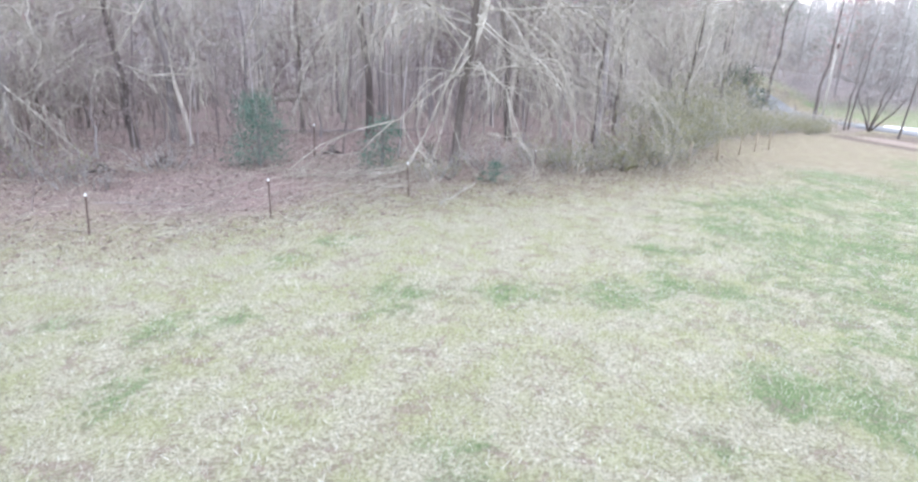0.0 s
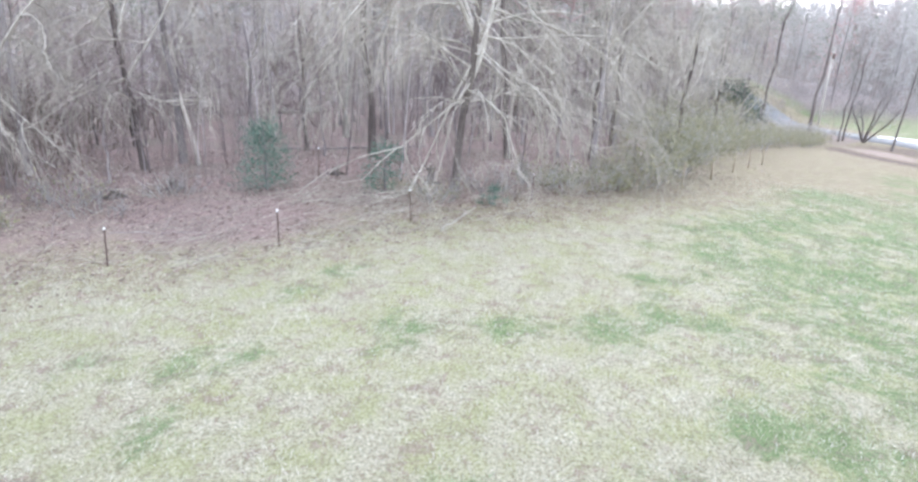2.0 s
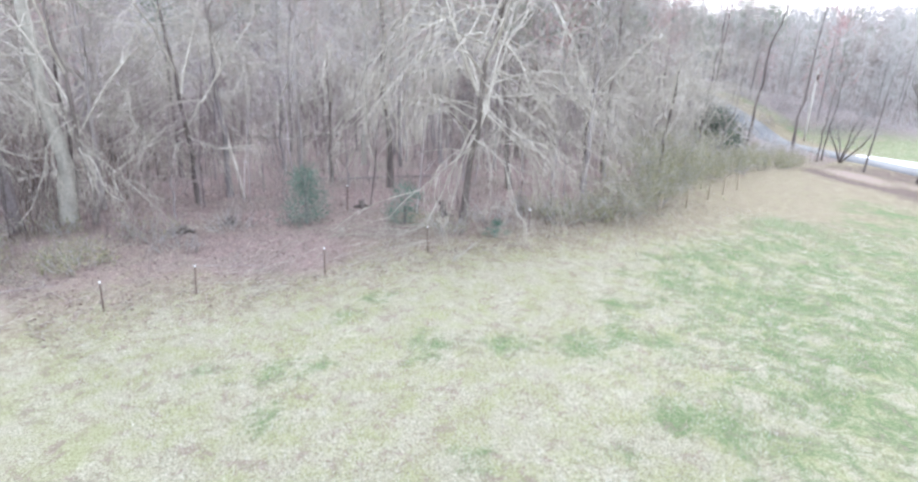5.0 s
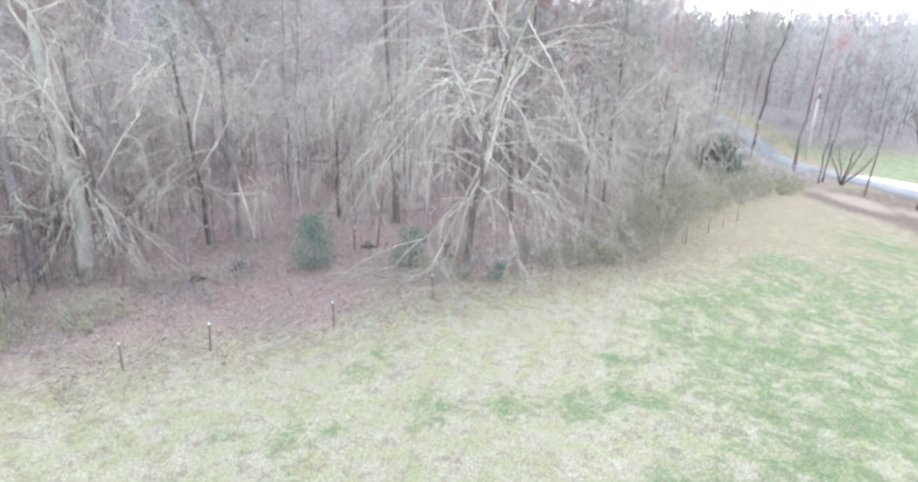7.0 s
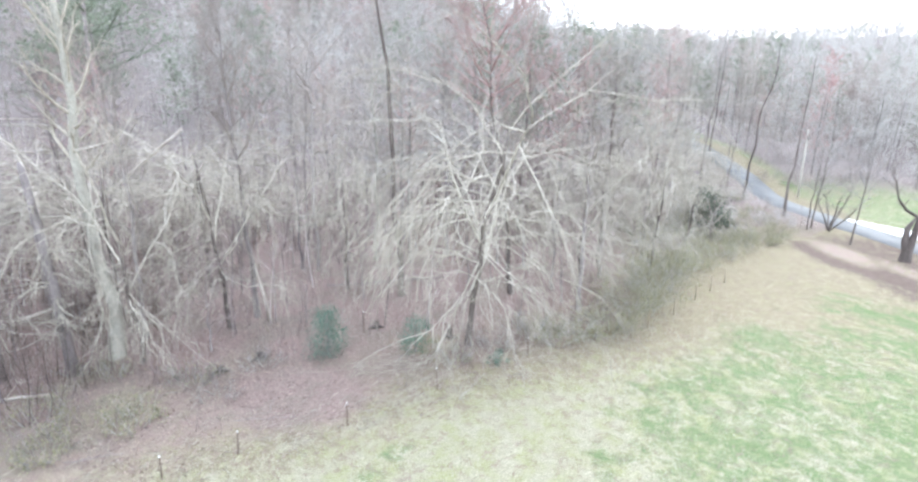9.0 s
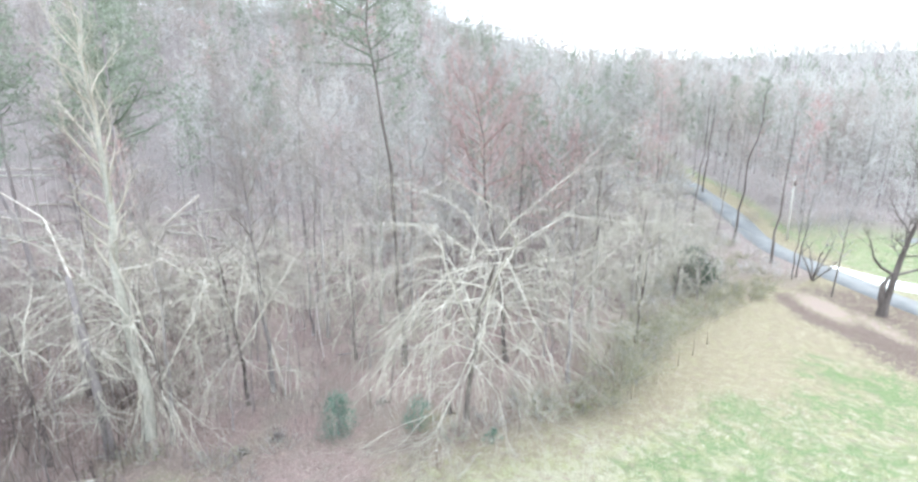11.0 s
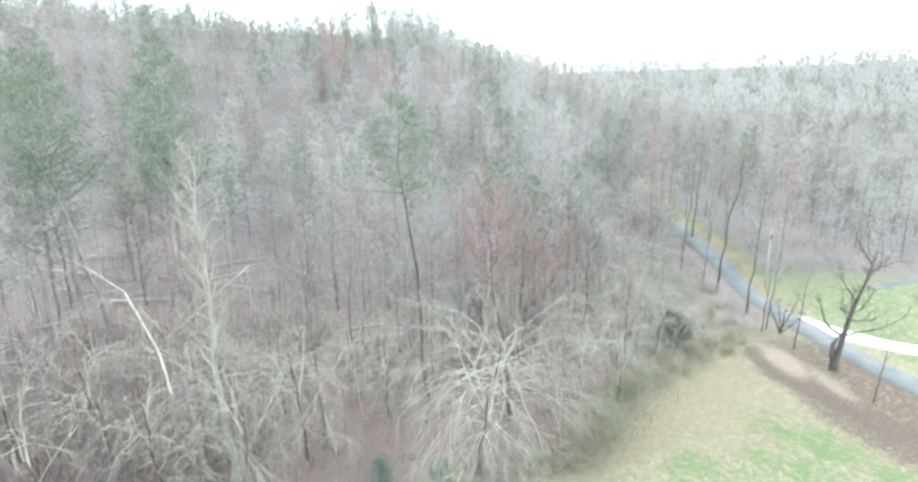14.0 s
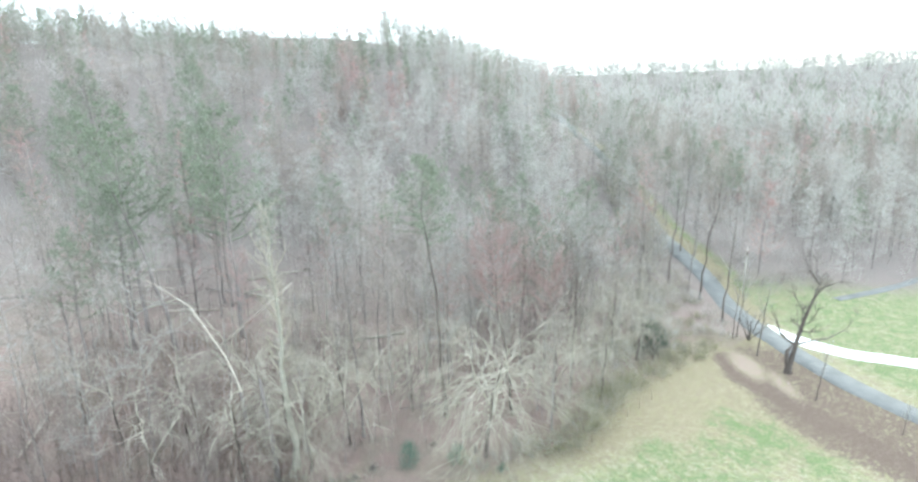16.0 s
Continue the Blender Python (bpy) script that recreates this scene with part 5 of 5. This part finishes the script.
def ridge_woods():
    """The wooded ridge that closes the view."""
    r = random.Random(19)
    s, g = Shape(), Shape()
    done = 0
    while done < 2700:
        a = radians(r.uniform(-6, 48) if done % 5 else r.uniform(-52, -6))
        d = r.uniform(350, 930 if a > -0.1 else 480)
        x, y = math.sin(a) * d, math.cos(a) * d
        done += 1
        z = ground_z(x, y)
        tall, wide = r.uniform(13, 22), r.uniform(3, 6)
        sh = g if r.random() < 0.15 else s
        for k in range(26):
            h = r.uniform(-0.25, 1)
            q = wide * math.sqrt(r.random()) * (1.1 - 0.7 * h)
            b = Vector((x + math.cos(k * 2.4) * q, y + math.sin(k * 2.4) * q, z + tall * h * 0.85))
            sh.blade(b, b + Vector((r.gauss(0, .5), r.gauss(0, .5), 1)).normalized() * tall * 0.36, 0.62, r)
    ob = tagged(new("ridge_woods"), "leafless woodland on the far ridge", "woodland", kind="stuff")
    tagged(part("twigs", s.mesh("twigs", TWIG_GREY), ob), kind="stuff")
    tagged(part("needles", g.mesh("needles", NEEDLE), ob), kind="stuff")


ridge_woods()


# ---- undergrowth of thin saplings ----
def saplings():
    r = random.Random(14)
    thin, dark = Shape(), Shape()
    done = 0
    while done < 6300:
        x, y = (r.uniform(-60, 42), 14 + 76 * r.random() ** 1.3) if done < 2500 else (r.uniform(-66, -20), r.uniform(2, 58))
        w = float(woods(x, y))
        if w < 1.5 or (w < 7 and -16 < x < -2 and r.random() < 0.85) or (x > 0.42 * y and r.random() < 0.9):
            continue
        rd, _ = from_line(x, y, ROAD)
        if float(rd) < 4:
            continue
        done += 1
        z = ground_z(x, y)
        # The dark stems on the left are added to deepen the shade there.
        s = thin if done <= 2500 else dark
        tall = r.uniform(0.8, 4.6 if s is thin else 5.6) * (0.6 if w < 5 else 1)
        line = limb_line((x, y, z - 0.05), (r.gauss(0, .15), r.gauss(0, .15), 1), tall, 3, r, 0.08, 0)
        s.tube(line, taper(0.012 + tall * 0.004, 0.005, 4), 3)
        for _ in range(int(4 + tall * 1.6)):
            j = r.randrange(3)
            b = line[j].lerp(line[j + 1], r.random())
            c = limb_line(b, (r.gauss(0, 1), r.gauss(0, 1), 0.7), tall * r.uniform(0.12, 0.35), 2, r, 0.2, 0.1)
            s.blade(c[0], c[1], 0.02, r)
            s.blade(c[1], c[2], 0.013, r)
    tagged(new("undergrowth", thin.mesh("undergrowth", TWIG_MAUVE)), "thin bare saplings and brush under the trees", "undergrowth", kind="stuff")
    tagged(new("shade_brush", dark.mesh("shade_brush", SHADE_BRUSH)), "brush coloured dark brown to stand in for shade under drooping trees", "undergrowth", kind="stuff")


saplings()


def young_stand():
    """Thin young stems that fill the wood between the large trees."""
    r = random.Random(23)
    s = Shape()
    done = 0
    while done < 520:
        x, y = r.uniform(-80, 40), 22 + 92 * r.random() ** 1.1
        w = float(woods(x, y))
        if w < 6 or x > 0.40 * y or abs(x) > 0.95 * (y + 12) or float(from_line(x, y, ROAD)[0]) < 5 or (w < 13 and r.random() < 0.5) or (-22 < x < -12 and 52 < y < 62) or (-11 < x < -6 and y < 40):
            continue
        done += 1
        tall, z = r.uniform(4, 11), ground_z(x, y)
        line = limb_line((x, y, z - 0.1), (r.gauss(0, .07), r.gauss(0, .07), 1), tall, 4, r, 0.035, 0)
        s.tube(line, taper(0.018 + 0.0036 * tall, 0.008, 5), 4)
        for k in range(15):
            f = 0.8 + 3.1 * (k + r.random()) / 15
            b = line[int(f)].lerp(line[int(f) + 1], f % 1)
            d = Vector((r.gauss(0, 1), r.gauss(0, 1), 0)).normalized() + Vector((0, 0, r.uniform(0.4, 1.8)))
            e = b + d.normalized() * tall * r.uniform(0.07, 0.2)
            s.blade(b, e, 0.03, r)
            for _ in range(4):
                c = b.lerp(e, r.uniform(0.3, 1))
                s.blade(c, c + turned(d.normalized(), 40, r) * tall * r.uniform(0.04, 0.1), 0.02, r)
    tagged(new("young_trees", s.mesh("young_trees", POLE_BARK)), "thin young leafless stems crowding between the large trees", "woodland", kind="stuff")


young_stand()


# ---- grass and dead leaves ----
def grass():
    for name, seed, n, mat, lo, hi, label, side in (("grass", 1, 52000, GRASS_PALE, 0.05, 0.13, "short pale dead grass of the field", -1), ("green_grass", 2, 12000, GRASS_GREEN, 0.05, 0.12, "tufts of fresh green grass", -1), ("leaf_litter", 3, 32000, LEAF_DEAD, 0.08, 0.16, "fallen brown leaves under the trees", 1)):
        g = np.random.default_rng(seed)
        r = random.Random(seed)
        s = Shape()
        d = 4 + 34 * g.random(n * 3) ** 0.8
        a = np.radians(g.uniform(-48, 48, n * 3))
        x, y = np.sin(a) * d * 1.05, np.cos(a) * d
        w = woods(x, y)
        keep = (g.random(n * 3) < ramp01(-4.0, 1.5, w) ** 2) if side > 0 else (w < 0.6)
        if name == "green_grass":
            near = np.full(x.shape, 9.0)
            for sx, sy, sr in GREEN_SPOTS:
                near = np.minimum(near, np.hypot(x - sx, y - sy) / sr)
            keep &= g.random(n * 3) < ramp01(1.5, 0.3, near)
        x, y = x[keep][:n], y[keep][:n]
        z = height(x, y)
        for px, py, pz in zip(x, y, z):
            ln = r.uniform(lo, hi)
            if side < 0:
                s.blade((px, py, pz - 0.01), (px + r.gauss(0, .05), py + r.gauss(0, .05), pz + ln), 0.013, r)
            else:
                s.blade((px, py, pz + 0.015), (px + r.gauss(0, .08), py + r.gauss(0, .08), pz + r.uniform(0.01, 0.05)), 0.055, r)
        tagged(new(name, s.mesh(name, mat)), label, "grass" if side < 0 else "leaves", kind="stuff")


GRASS_PALE = material("dead_grass_blades", [(0.3, (0.204, 0.189, 0.131)), (0.5, (0.355, 0.34, 0.27)), (0.7, (0.528, 0.508, 0.436))], 0.5, fine=4, bump=0, per_island=0.4)
GRASS_GREEN = material("green_grass_blades", [(0.3, (0.126, 0.183, 0.0879)), (0.5, (0.221, 0.305, 0.161)), (0.7, (0.335, 0.416, 0.254))], 0.5, fine=4, bump=0, per_island=0.4)
grass()


def brush_clumps():
    """Tangled brush between the wood and the lane, and along the lane where it climbs."""
    r = random.Random(88)
    pale, dull = Shape(), Shape()
    spots = []
    while len(spots) < 95:
        x, y = r.uniform(12, 41), r.uniform(42, 98)
        if float(woods(x, y)) > 4 and 4.5 < float(from_line(x, y, ROAD)[0]) and (y > 62 or x < 0.5 * y):
            spots.append((x, y, r.uniform(1.6, 3.8), 1.7, 120))
    while len(spots) < 170:
        x, y = r.uniform(26, 42), r.uniform(55, 96)
        if 3.6 < float(from_line(x, y, ROAD)[0]) and float(woods(x, y)) > 1.5:
            spots.append((x, y, r.uniform(1.0, 2.6), 1.5, 80))
    for k in range(60):
        y = 96 + 1.15 * k
        spots.append(((42.9 if y < 125 else 43.4) - r.uniform(3.2, 7), y, r.uniform(5, 9.5), 2.0, 110))
    for x, y, tall, wide, n in spots:
        z, sh = ground_z(x, y), pale if r.random() < 0.55 else dull
        for k in range(n):
            a, q = r.uniform(0, 6.28), wide * math.sqrt(r.random())
            h = tall * r.random() ** 0.8 * (1 - 0.45 * (q / wide) ** 2)
            b = Vector((x + math.cos(a) * q * 0.6, y + math.sin(a) * q * 0.6, z + h * 0.7))
            d = Vector((math.cos(a) * 0.8 + r.gauss(0, 0.4), math.sin(a) * 0.8 + r.gauss(0, 0.4), r.uniform(0.0, 1.3))).normalized()
            sh.blade(b, b + d * tall * r.uniform(0.2, 0.45), 0.02 + 0.008 * tall, r)
    ob = tagged(new("roadside_brush"), "tangled leafless brush along the lane and the wood's end", "brush", kind="stuff")
    tagged(part("pale_twigs", pale.mesh("pale_twigs", TWIG_LICHEN), ob), kind="stuff")
    tagged(part("dull_twigs", dull.mesh("dull_twigs", TWIG_GREY), ob), kind="stuff")


brush_clumps()


def lying_brush():
    """Thin dead branches lying along the fence."""
    r = random.Random(77)
    s = Shape()
    done = 0
    while done < 520:
        x, y = r.uniform(-24, 14), r.uniform(9, 34)
        w = float(woods(x, y))
        if w < -0.6 or w > 4.5 or r.random() < 0.12 * w:
            continue
        done += 1
        z = ground_z(x, y)
        a = r.gauss(0.5, 0.7)
        ln = r.uniform(0.4, 1.7)
        line = [p for p in limb_line((x, y, z + 0.03), (math.cos(a), math.sin(a), r.uniform(0.0, 0.35)), ln, 4, r, 0.13, -0.15)]
        for p in line:
            p.z = max(p.z, ground_z(p.x, p.y) + 0.02)
        s.tube(line, taper(r.uniform(0.006, 0.016), 0.004, 5), 3)
        for _ in range(3):
            j = r.randrange(1, 4)
            s.tube(limb_line(line[j], turned((line[j + 1] - line[j]).normalized(), 40, r), ln * r.uniform(0.2, 0.45), 2, r, 0.15, 0.1), [0.006, 0.005, 0.003], 3)
    tagged(new("lying_brush", s.mesh("lying_brush", TWIG_LICHEN)), "thin dead branches lying in leaves along the fence", "brush", kind="stuff")


lying_brush()
